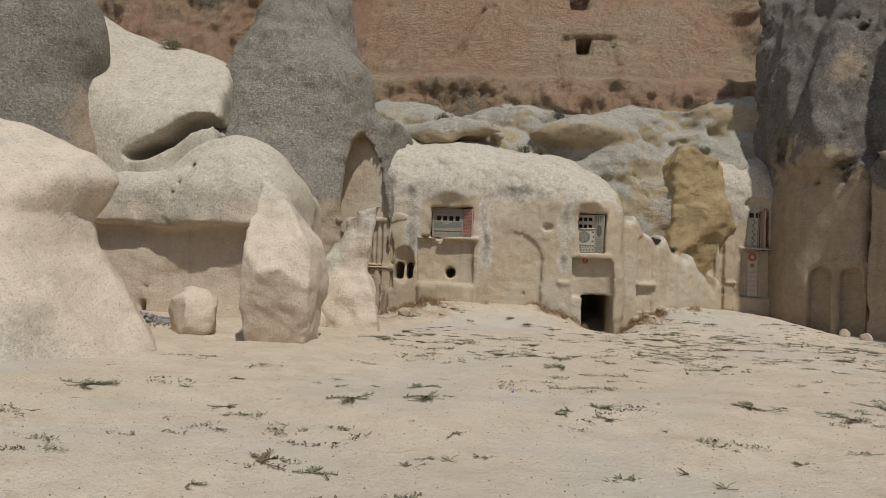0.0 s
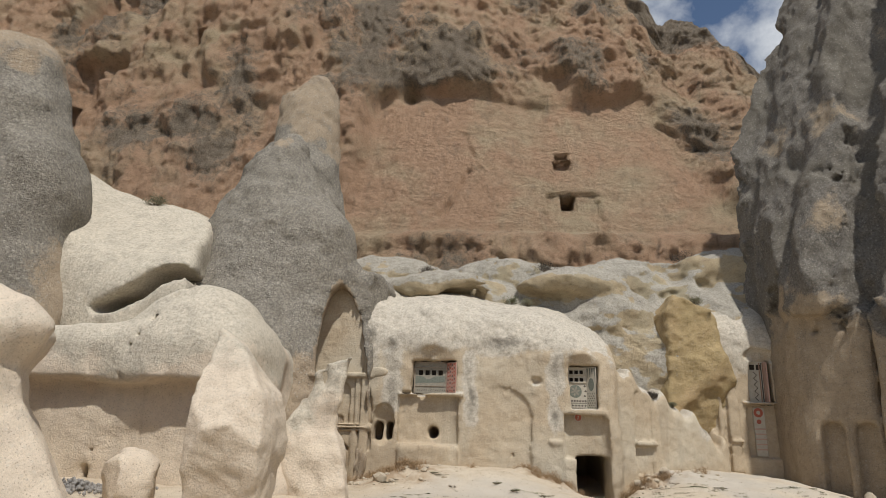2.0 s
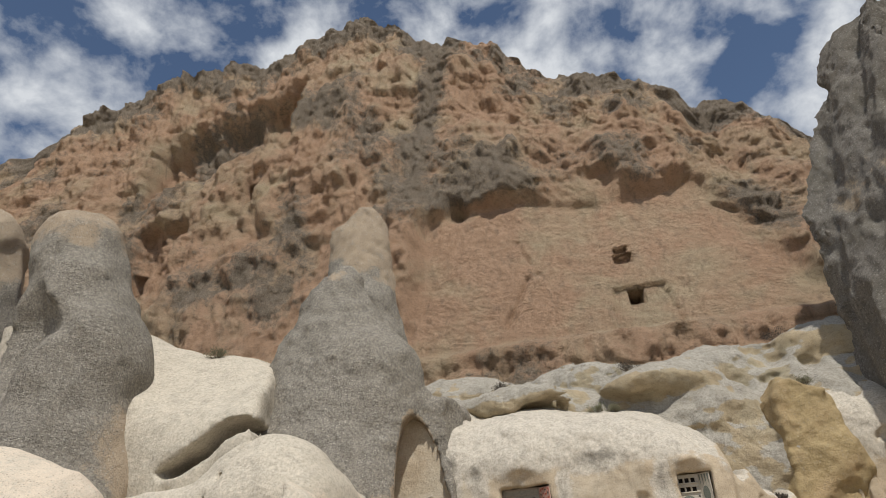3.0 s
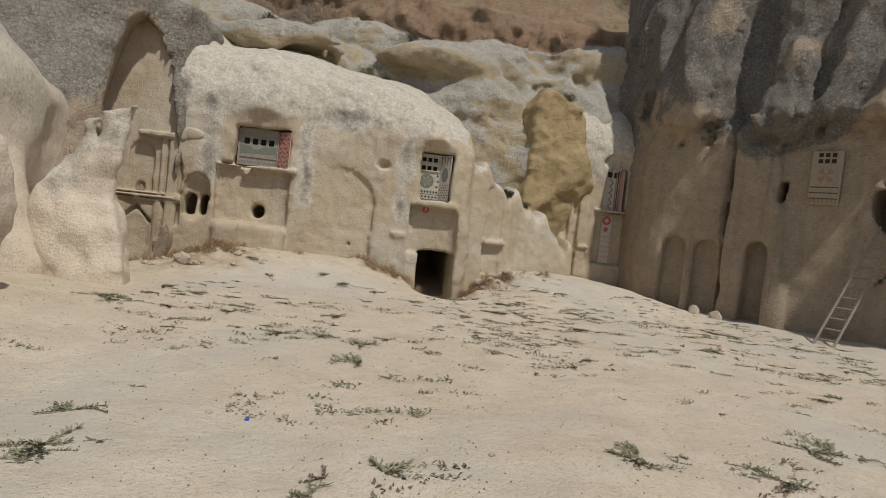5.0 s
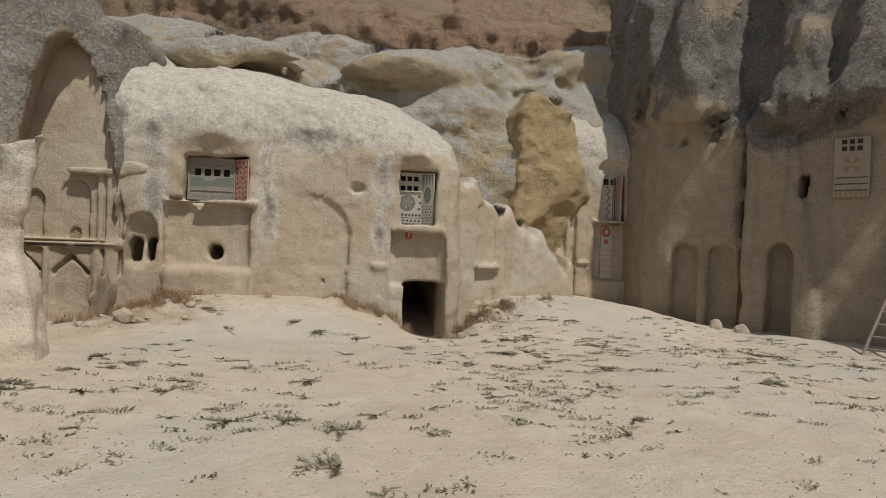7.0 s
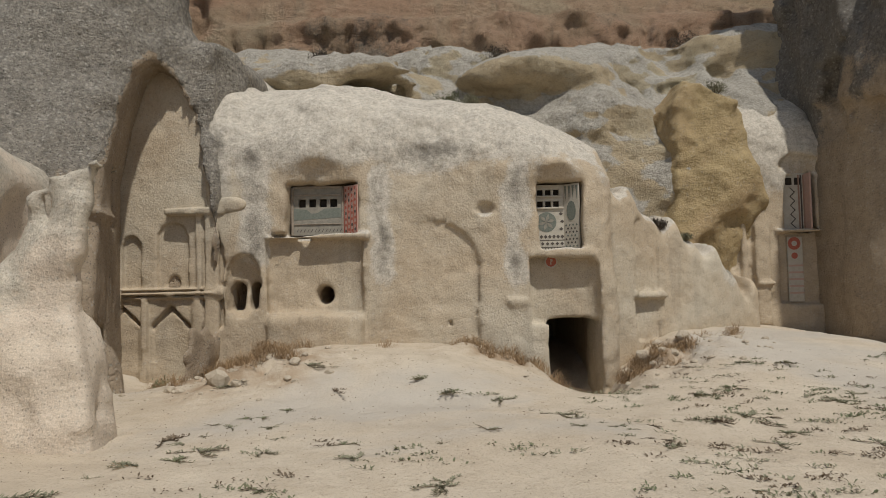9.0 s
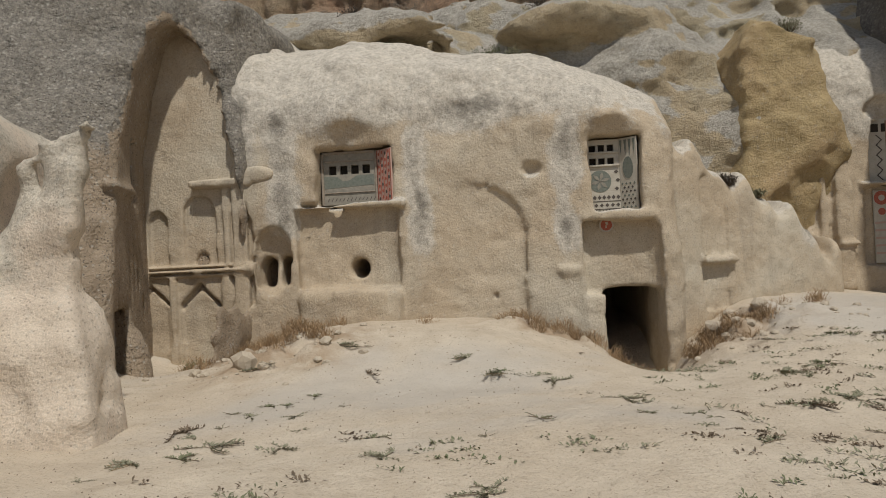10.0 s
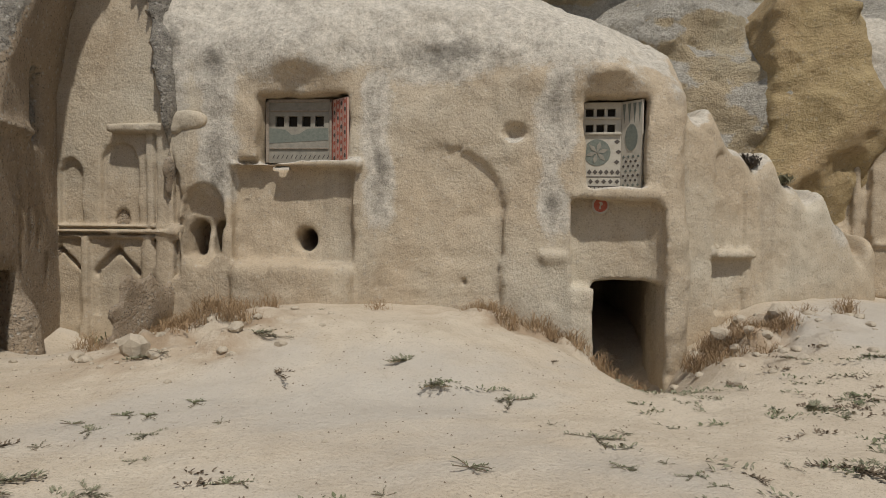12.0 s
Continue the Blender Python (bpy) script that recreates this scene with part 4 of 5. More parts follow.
M_gravel = plain_mat("grey_gravel", (0.22, 0.21, 0.2), (0.34, 0.32, 0.29), 16, 0.95, 0.6, 0.02)


# ---- painted dovecote windows ----
def window_left():
    w = thing("dovecote_window", pose(0.02, -0.12, 2.82), "painted dovecote window with four nest holes and red striped jamb", "window")
    bm = bmesh.new()
    holes = (-0.38, -0.2, -0.02, 0.16)
    x0, x1, z0, z1 = -0.53, 0.3, -0.42, 0.38
    za, zb = 0.06, 0.2
    bm_box(bm, ((x0 + x1) / 2, 0, (z0 + za) / 2), ((x1 - x0) / 2, 0.03, (za - z0) / 2))
    bm_box(bm, ((x0 + x1) / 2, 0, (zb + z1) / 2), ((x1 - x0) / 2, 0.03, (z1 - zb) / 2))
    edges = [x0] + [e for h in holes for e in (h - 0.06, h + 0.06)] + [x1]
    for a, b in zip(edges[::2], edges[1::2]):
        bm_box(bm, ((a + b) / 2, 0, (za + zb) / 2), ((b - a) / 2, 0.03, (zb - za) / 2))
    part("panel", bm, M_board, w, "grey-green painted plaster panel")
    # dark backing behind each gap paints the shade of a deeper hole
    for h in holes:
        part("nest_hole_shade", bm_box(bmesh.new(), (h, 0.1, 0.13), (0.06, 0.05, 0.07)), M_hole_shade, w, "dark square block for the shade in a nest hole")
    for cx, cz, hx, hz in ((-0.115, 0.4, 0.45, 0.02), (-0.545, 0, 0.02, 0.42), (0.315, 0, 0.016, 0.42), (-0.115, 0.27, 0.4, 0.012), (-0.115, -0.23, 0.4, 0.008)):
        part("frame", bm_box(bmesh.new(), (cx, -0.035, cz), (hx, 0.015, hz), bevel=0.004), M_wood, w)
    bm = bmesh.new()
    bm_flat(bm, [(-0.52, 0.04), (-0.3, 0.02), (-0.22, -0.05), (-0.12, -0.04), (0.0, 0.03), (0.28, 0.04), (0.28, -0.12), (-0.52, -0.16)], -0.034)
    part("faded_patch", bm, M_greenp, w, "flaking dark green paint")
    for k in range(13):
        bm = bmesh.new()
        cx = -0.48 + k * 0.062
        bm_flat(bm, [(cx, -0.36), (cx + 0.03, -0.31), (cx + 0.035, -0.32), (cx + 0.008, -0.37)], -0.034)
        part("chevron", bm, M_pigment, w)
    # splayed jamb on the far side, striped
    jamb = new("painted_jamb")
    jamb.parent = w
    jamb.matrix_local = pose(0.33, -0.02, 0, 0, 0, -42)
    jamb["label"] = "pink jamb with red stripes and dots"
    part("jamb_face", bm_box(bmesh.new(), (0.17, 0.02, -0.01), (0.175, 0.015, 0.42)), M_pinkp, jamb)
    for k in range(5):
        part("stripe", bm_box(bmesh.new(), (0.012 + k * 0.08, 0.003, -0.01), (0.005, 0.003, 0.41)), M_redp, jamb)
    for k in range(4):
        for r in range(8):
            part("dot", bm_flat(bmesh.new(), ring_pts(0.052 + k * 0.08, -0.36 + r * 0.1 + 0.02 * (k % 2), 0.02, 8, 0.028), 0.001), M_pigment if (r + k) % 3 == 0 else M_redp, jamb)


def rosette_window(m, width, label, wide_jamb=True):
    w = thing("dovecote_window", m, label, "window")
    hw = width / 2
    bm = bmesh.new()
    rows = ((0.4, 0.5), (0.2, 0.3))
    holes = [-0.6 * hw, -0.05 * hw, 0.5 * hw]
    cuts = [-0.58] + [e for a, b in reversed(rows) for e in (a, b)] + [0.58]
    for a, b in zip(cuts[::2], cuts[1::2]):
        bm_box(bm, (0, 0, (a + b) / 2), (hw, 0.03, (b - a) / 2))
    for a, b in rows:
        edges = [-hw] + [e for h in holes for e in (h - 0.05, h + 0.05)] + [hw]
        for c, d in zip(edges[::2], edges[1::2]):
            bm_box(bm, ((c + d) / 2, 0, (a + b) / 2), ((d - c) / 2, 0.03, (b - a) / 2))
    part("panel", bm, M_plaster, w, "whitish plaster panel with black motifs")
    for a, b in rows:
        for h in holes:
            part("nest_hole_shade", bm_box(bmesh.new(), (h, 0.1, (a + b) / 2), (0.05, 0.05, 0.05)), M_hole_shade, w, "dark block for the shade in a nest hole")
        part("ledge", bm_box(bmesh.new(), (0, -0.045, a - 0.02), (hw, 0.018, 0.014), bevel=0.004), M_plaster, w)
    part("rosette", bm_flat(bmesh.new(), ring_pts(-0.05, -0.06, 0.17, 28), -0.036), M_greenp, w, "dark green painted rosette")
    for k in range(6):
        a = math.pi * k / 3 + 0.26
        tip, side = Vector((math.cos(a), math.sin(a))) * 0.15, Vector((-math.sin(a), math.cos(a))) * 0.028
        mid = tip * 0.55
        part("petal", bm_flat(bmesh.new(), [(-0.05, -0.06), (-0.05 + mid.x - side.x, -0.06 + mid.y - side.y), (-0.05 + tip.x, -0.06 + tip.y), (-0.05 + mid.x + side.x, -0.06 + mid.y + side.y)], -0.041), M_board, w)
    for cz, n, h, mat in ((-0.31, 7, 0.035, M_pigment), (-0.43, 6, 0.03, M_pigment)):
        for k in range(n):
            cx = -hw + (k + 0.5) * width / n
            part("diamond", bm_flat(bmesh.new(), [(cx - 0.03, cz), (cx, cz - h), (cx + 0.03, cz), (cx, cz + h)], -0.035), mat, w)
    for k, (cx, cz) in enumerate(((0.2, 0.08), (0.22, -0.05), (0.2, -0.18), (-0.25, 0.1), (-0.26, -0.2))):
        if abs(cx) < hw - 0.02:
            part("diamond", bm_flat(bmesh.new(), [(cx - 0.035, cz), (cx, cz - 0.03), (cx + 0.035, cz), (cx, cz + 0.03)], -0.035), M_pigment, w)
    for k in range(10):
        cx = -hw + (k + 0.5) * width / 10
        part("tooth", bm_box(bmesh.new(), (cx, -0.034, -0.54), (0.006, 0.004, 0.04)), M_pigment, w)
    for cz in (-0.37, -0.49):
        part("line", bm_box(bmesh.new(), (0, -0.033, cz), (hw, 0.003, 0.005)), M_pigment, w)
    if wide_jamb:
        jamb = new("painted_jamb")
        jamb.parent = w
        jamb.matrix_local = pose(hw, -0.03, 0, 0, 0, -44)
        jamb["label"] = "plaster jamb painted with dark leaves and chequer"
        part("jamb_face", bm_box(bmesh.new(), (0.15, 0.02, 0.0), (0.15, 0.015, 0.58)), M_plaster, jamb)
        for k in range(4):
            cx = 0.04 + 0.075 * k
            part("spike", bm_flat(bmesh.new(), [(cx - 0.022, 0.55), (cx, 0.3), (cx + 0.022, 0.55)], 0.0), M_greenp, jamb)
        part("leaf", bm_flat(bmesh.new(), ring_pts(0.15, 0.12, 0.09, 14, 0.17), -0.001), M_greenp, jamb)
        for r in range(7):
            for k in range(4):
                cx, cz = 0.04 + 0.07 * k + (0.035 if r % 2 else 0), -0.12 - 0.06 * r
                if cx < 0.28:
                    part("check", bm_flat(bmesh.new(), [(cx - 0.02, cz), (cx, cz - 0.02), (cx + 0.02, cz), (cx, cz + 0.02)], 0.0), M_pigment if r % 3 else M_greenp, jamb)
    return w


window_left()
rosette_window(pose(3.87, -0.1, 2.6), 0.5, "painted dovecote window with a round rosette and nest holes")


def sign_disc(m, r, label):
    s = thing("painted_medallion", m, label, "medallion")
    part("halo", bm_flat(bmesh.new(), ring_pts(0, 0, r * 1.3, 22), -0.004), M_plaster, s, "pale ring")
    part("disc", bm_flat(bmesh.new(), ring_pts(0, 0, r, 22), -0.009), M_redp, s, "red disc")
    part("mark", bm_flat(bmesh.new(), [(-0.3 * r, -0.6 * r), (0.1 * r, -0.55 * r), (0.0, -0.1 * r), (0.35 * r, 0.1 * r), (0.2 * r, 0.55 * r), (-0.25 * r, 0.5 * r), (-0.1 * r, 0.1 * r)], -0.013), M_plaster, s, "pale mark")


sign_disc(pose(3.86, -0.24, 1.86), 0.085, "small red painted disc on the plaster above the doorway")


def far_window():
    w = thing("dovecote_window", pose(9.93, 3.2, 3.15), "narrow painted dovecote window with red zigzag jamb", "window")
    part("panel", bm_box(bmesh.new(), (-0.05, 0, 0), (0.27, 0.03, 0.64)), M_plaster, w)
    # no hole is cut: dark blocks on the panel paint its shade
    for k in range(2):
        part("nest_hole_shade", bm_box(bmesh.new(), (-0.16 + 0.2 * k, -0.03, 0.46), (0.07, 0.01, 0.08)), M_hole_shade, w, "dark block for the shade in a nest hole")
    for k in range(9):
        s = 0.05 if k % 2 else -0.05
        z = -0.58 + k * 0.1
        part("zigzag", bm_flat(bmesh.new(), [(-0.1 - s, z), (-0.07 - s, z), (-0.07 + s, z + 0.1), (-0.1 + s, z + 0.1)], -0.036), M_pigment, w)
    part("jamb_face", bm_box(bmesh.new(), (0.2, -0.1, 0), (0.02, 0.15, 0.62)), M_pinkp, w, "pink painted jamb")
    for k in range(3):
        part("stripe", bm_box(bmesh.new(), (0.06 + 0.055 * k, -0.036, 0), (0.016, 0.006, 0.6)), M_pigment if k == 1 else M_fadered, w)
    s = thing("wall_painting", pose(9.83, 3.14, 1.75), "pale painted strip with red disc and bands on wall", "painting")
    part("strip", bm_box(bmesh.new(), (0, 0.0, -0.1), (0.17, 0.02, 0.72), bevel=0.01), M_plaster, s)
    part("disc", bm_flat(bmesh.new(), ring_pts(-0.02, 0.47, 0.14, 20), -0.026), M_redp, s, "red disc")
    part("disc", bm_flat(bmesh.new(), ring_pts(-0.02, 0.47, 0.06, 14), -0.031), M_plaster, s, "pale centre")
    part("disc", bm_flat(bmesh.new(), ring_pts(-0.02, 0.2, 0.07, 16), -0.026), M_redp, s, "small red disc")
    for k in range(5):
        part("band", bm_box(bmesh.new(), (0, -0.024, -0.02 - 0.15 * k), (0.16, 0.004, 0.02)), M_pinkp, s)


far_window()


def court_panel():
    w = thing("dovecote_window", COURT @ pose(2.42, 0.07, 3.6, 0, 0, 180), "weathered painted dovecote panel with six nest holes", "window")
    part("panel", bm_box(bmesh.new(), (0, 0, 0.0), (0.33, 0.03, 0.62), bevel=0.01), M_faded, w)
    # holes are dark blocks on the face, shade given as colour
    for r in range(2):
        for k in range(3):
            part("nest_hole_shade", bm_box(bmesh.new(), (-0.14 + 0.14 * k, -0.03, 0.52 - 0.14 * r), (0.045, 0.012, 0.045)), M_hole_shade, w, "dark block for the shade in a nest hole")
    for k in range(4):
        a = math.pi * (k / 2 + 0.25)
        t = Vector((math.cos(a), math.sin(a)))
        sd = Vector((-t.y, t.x)) * 0.07
        part("petal", bm_flat(bmesh.new(), [(0, 0.05), (t.x * 0.18 - sd.x, 0.05 + t.y * 0.18 - sd.y), (t.x * 0.18 + sd.x, 0.05 + t.y * 0.18 + sd.y)], -0.036), M_fadered, w)
    for k in range(3):
        part("band", bm_box(bmesh.new(), (0, -0.032, -0.22 - 0.13 * k), (0.3, 0.004, 0.012)), M_pigment, w)
    for k in range(7):
        part("tooth", bm_box(bmesh.new(), (-0.27 + 0.09 * k, -0.032, -0.54), (0.02, 0.004, 0.05)), M_fadered, w)


def court_panel_small():
    w = thing("dovecote_window", COURT @ pose(5.5, -0.08, 3.75, 0, 0, 180), "pale painted dovecote panel with four nest holes", "window")
    part("panel", bm_box(bmesh.new(), (0, 0, 0.0), (0.32, 0.03, 0.5), bevel=0.01), M_plaster, w)
    # uncut holes, their shade painted by dark blocks
    for k in range(4):
        part("nest_hole_shade", bm_box(bmesh.new(), (-0.21 + 0.14 * k, -0.03, 0.38), (0.045, 0.012, 0.055)), M_hole_shade, w, "dark block for the shade in a nest hole")
    part("rosette", bm_flat(bmesh.new(), ring_pts(0, 0.02, 0.19, 24), -0.034), M_faded, w, "faded round rosette")
    part("rosette_heart", bm_flat(bmesh.new(), ring_pts(0, 0.02, 0.1, 18), -0.039), M_greenp, w)
    for k in range(2):
        part("band", bm_box(bmesh.new(), (0, -0.032, -0.25 - 0.14 * k), (0.29, 0.004, 0.014)), M_pigment, w)


court_panel()
court_panel_small()


# ---- ladder against the court wall ----
def ladder():
    foot, head = Vector((12.0, -3.55, -0.08)), Vector((13.42, -3.3, 2.55))
    lad = thing("ladder", Matrix.Translation(foot), "slim weathered wooden ladder leaning up to a dark opening", "ladder")
    way = head - foot
    side = Vector((0.45, -0.89, 0)).normalized() * 0.2
    for s in (-1, 1):
        part("rail", bm_rod(bmesh.new(), s * side, way + s * side * 0.85, 0.03, 0.026), M_wood, lad)
    for k in range(11):
        c = way * ((k + 0.6) / 11.6)
        part("rung", bm_rod(bmesh.new(), c - side, c + side, 0.02, 0.02, 6), M_wood, lad)


ladder()


# ---- plants ----
def leaf_quads(bm, base, way, length, width, rnd):
    side = way.cross(Vector((0, 0, 1)))
    if side.length < 1e-3:
        side = Vector((1, 0, 0))
    side = side.normalized() * width / 2
    up = Vector((0, 0, rnd.uniform(0.0, 0.3) * length))
    a, b = base + way * length * 0.45 + up, base + way * length + up * 0.7
    v = [bm.verts.new(q) for q in (base, a - side, b, a + side)]
    bm.faces.new(v)


def weed(name, seed, size, mats, label, stems=7, dense=9, lift=0.16):
    rnd = random.Random(seed)
    ob = thing(name, Matrix.Identity(4), label, "weed", "weeds on the sand")
    bs, bl = bmesh.new(), bmesh.new()
    heading = rnd.uniform(0, 6.28)
    for s in range(stems):
        a = heading + rnd.gauss(0, 1.3)
        at = Vector((0, 0, 0.0))
        n = dense
        way = Vector((math.cos(a), math.sin(a), lift * rnd.uniform(0.3, 1.6)))
        reach = size * rnd.uniform(0.45, 1.0)
        for k in range(n):
            a += rnd.gauss(0, 0.22)
            way = Vector((math.cos(a), math.sin(a), way.z - 0.04))
            nx = at + way * (reach / n)
            nx.z = max(nx.z, 0.008)
            bm_rod(bs, at, nx, 0.004, 0.003, 3)
            for _ in range(2):
                b = a + rnd.choice((-1, 1)) * rnd.uniform(0.5, 1.2)
                leaf_quads(bl, at.lerp(nx, rnd.random()), Vector((math.cos(b), math.sin(b), rnd.uniform(-0.1, 0.7))).normalized(), size * rnd.uniform(0.09, 0.17), size * rnd.uniform(0.035, 0.065), rnd)
            at = nx
    tagged(part("stem", bs, mats[0], ob), kind="stuff")
    tagged(part("leaf", bl, mats[1], ob), kind="stuff")
    return ob


def tuft(name, seed, n, height, spread, mat, label, category, group):
    rnd = random.Random(seed)
    ob = thing(name, Matrix.Identity(4), label, category, group)
    bm = bmesh.new()
    for k in range(n):
        a, r = rnd.uniform(0, 6.28), spread * math.sqrt(rnd.random())
        b = Vector((r * math.cos(a), r * math.sin(a), -0.02))
        h = height * rnd.uniform(0.4, 1.0)
        lean = Vector((rnd.gauss(0, 0.45), rnd.gauss(0, 0.45), 1)).normalized()
        mid, tip = b + lean * h * 0.6, b + lean * h + Vector((rnd.gauss(0, 0.3) * h, rnd.gauss(0, 0.3) * h, -0.1 * h))
        s = Vector((math.cos(a + 1.5), math.sin(a + 1.5), 0)) * 0.0035
        v = [bm.verts.new(q) for q in (b - s, b + s, mid + s, mid - s)]
        t = bm.verts.new(tip)
        bm.faces.new(v)
        bm.faces.new((v[3], v[2], t))
    tagged(part("straw", bm, mat, ob), kind="stuff")
    return ob


def shrub(name, seed, radius, mats, label, squash=0.8, n=700, leaf=0.05):
    rnd = random.Random(seed)
    ob = thing(name, Matrix.Identity(4), label, "shrub", "shrubs on the rock")
    bs, bl = bmesh.new(), bmesh.new()
    for s in range(16):
        a, e = rnd.uniform(0, 6.28), rnd.uniform(0.15, 1.3)
        tip = Vector((math.cos(a) * math.cos(e), math.sin(a) * math.cos(e), math.sin(e) * squash)) * radius * rnd.uniform(0.7, 1.05)
        bm_rod(bs, (0, 0, -0.1), tip, 0.012, 0.004, 4)
        for k in range(n // 16):
            t = rnd.uniform(0.35, 1.1)
            c = tip * t + Vector((rnd.gauss(0, 1), rnd.gauss(0, 1), rnd.gauss(0, 0.8))) * radius * 0.16
            d = Vector((rnd.gauss(0, 1), rnd.gauss(0, 1), rnd.gauss(0.4, 1))).normalized()
            leaf_quads(bl, c, d, leaf * rnd.uniform(0.7, 1.4), leaf * 0.4, rnd)
    tagged(part("branchwork", bs, mats[0], ob), kind="stuff")
    tagged(part("foliage", bl, mats[1], ob), kind="stuff")
    return ob


def surface_z(x, y):
    p = np.array([[x, y, 0.0]])
    return float(surface_all(p)[0])


def surface_all(p):
    near = ramp(30 - np.hypot(p[:, 0] - 2, p[:, 1] + 10), 0, 8)
    return ((ground_z(p[:, 0], p[:, 1]) + near * (0.05 * fbm(p, 1.7, 3, 5) + 0.015 * fbm(p, 0.35, 3, 9)))) + bank_z(p)


rnd = random.Random(11)
kinds = [weed("weed", 1, 0.24, (M_twig, M_leaf), "low green weed sprawling flat on the sand"),
         weed("weed", 2, 0.32, (M_twig, M_leaf2), "dusty grey-green weed lying on the sand", 8, 10, 0.1),
         weed("weed", 3, 0.18, (M_twig, M_leaf), "small dark green weed on the sand", 6, 6, 0.3),
         weed("weed", 4, 0.36, (M_straw, M_leaf2), "withered straw-coloured weed on the sand", 9, 10, 0.08),
         weed("weed", 5, 0.3, (M_twig, M_twig), "dry brown creeping weed on the sand", 5, 10, 0.06)]
spots = [(0.88, -7.86), (2.25, -9.18), (4.87, -8.75), (9.1, -5.9), (7.3, -9.2), (-0.8, -14.7), (-0.1, -14.3), (-3.0, -12.4),
         (1.28, -5.7), (3.24, -4.27), (2.43, -4.9), (0.44, -4.9), (4.33, -4.6)]
while len(spots) < 300:
    zone = rnd.random()
    if zone < 0.36:
        q = (rnd.uniform(3.5, 12.0), rnd.uniform(-7.5, -1.6))
    elif zone < 0.56:
        q = (rnd.gauss(1.6, 1.8), rnd.gauss(-6.6, 1.6))
    elif zone < 0.66:
        q = (rnd.uniform(-1.5, 4.5), rnd.uniform(-5, -2.2))
    else:
        q = (rnd.uniform(-4.5, 8.5), rnd.uniform(-17, -8))
    if q[0] < -1.0 and q[1] > -9.5:
        continue
    if q[0] > 10.3 and (q[0] - 11.5) * 0.842 + q[1] * 0.54 > -0.7:
        continue
    spots.append(q)
    # weeds tend to grow in runs
    while rnd.random() < 0.35 and len(spots) < 300:
        q = (q[0] + rnd.gauss(0, 0.28), q[1] + rnd.gauss(0, 0.2))
        if q[0] > -1.0 and q[1] < -1.8:
            spots.append(q)


def sprigs(seed, n, material, label):
    """Small creeping shoots by the hundred, sown in drifts."""
    rn = random.Random(seed)
    verts, faces = [], []
    while n > 0:
        z = rn.random()
        if z < 0.55:
            c = (rn.uniform(3.8, 11.5), rn.uniform(-8.0, -1.6))
        elif z < 0.75:
            c = (rn.gauss(1.3, 1.6), rn.gauss(-7.0, 1.8))
        else:
            c = (rn.uniform(-3.5, 8.5), rn.uniform(-17, -8))
        if (c[0] < -0.8 and c[1] > -9.5) or c[1] > -1.7 or (c[0] - 11.5) * 0.842 + c[1] * 0.54 > -0.5:
            continue
        for _ in range(rn.randint(1, 5)):
            x, y = c[0] + rn.gauss(0, 0.3), c[1] + rn.gauss(0, 0.14)
            if y > -1.6:
                continue
            z0 = surface_z(x, y)
            run = rn.gauss(0, 0.5) + rn.choice((0, math.pi))
            n -= 1
            for k in range(rn.randint(9, 22)):
                t = rn.uniform(0, 0.22)
                bx, by = x + t * math.cos(run) + rn.gauss(0, 0.025), y + t * math.sin(run) + rn.gauss(0, 0.025)
                a, ln, wd, up = rn.uniform(0, 6.28), rn.uniform(0.02, 0.055), rn.uniform(0.005, 0.013), rn.uniform(0.0, 0.03)
                ca, sa = math.cos(a), math.sin(a)
                b = len(verts)
                verts += [(bx, by, z0), (bx + ca * ln * 0.5 - sa * wd, by + sa * ln * 0.5 + ca * wd, z0 + 0.006 + up * 0.6), (bx + ca * ln, by + sa * ln, z0 + 0.005 + up), (bx + ca * ln * 0.5 + sa * wd, by + sa * ln * 0.5 - ca * wd, z0 + 0.006 + up * 0.6)]
                faces.append((b, b + 1, b + 2, b + 3))
    me = bpy.data.meshes.new("creeping_weeds")
    me.from_pydata(verts, [], faces)
    me.materials.append(material)
    tagged(new("creeping_weeds", me), label, "weeds", kind="stuff")


sprigs(91, 280, M_leaf, "low green creeping shoots in drifts over the sand")
sprigs(92, 280, M_leaf2, "dusty grey-green shoots scattered over the sand")
sprigs(93, 160, M_twig, "dry brown twigs and shoots scattered over the sand")
used = set()
for qx, qy in spots:
    k = rnd.choices(range(5), (3, 3, 3, 1.2, 2))[0]
    s = rnd.choice((0.32, 0.4, 0.5, 0.6, 0.75, 1.0)) * rnd.uniform(0.85, 1.15)
    m = pose(qx, qy, surface_z(qx, qy) - 0.004, 0, 0, rnd.uniform(0, 360)) @ Matrix.Diagonal((s, s, s, 1))
    if k not in used:
        kinds[k].matrix_world = m
        used.add(k)
    else:
        ob = copy_thing(kinds[k], Matrix.Identity(4))
        ob.matrix_basis = m

grass = [tuft("grass_tuft", 21, 90, 0.28, 0.16, M_straw, "dry straw-coloured grass tuft at the foot of the rock", "grass", "dry grass tufts"),
         tuft("grass_tuft", 22, 60, 0.2, 0.2, M_straw, "sparse bleached grass tuft on the sand bank", "grass", "dry grass tufts")]
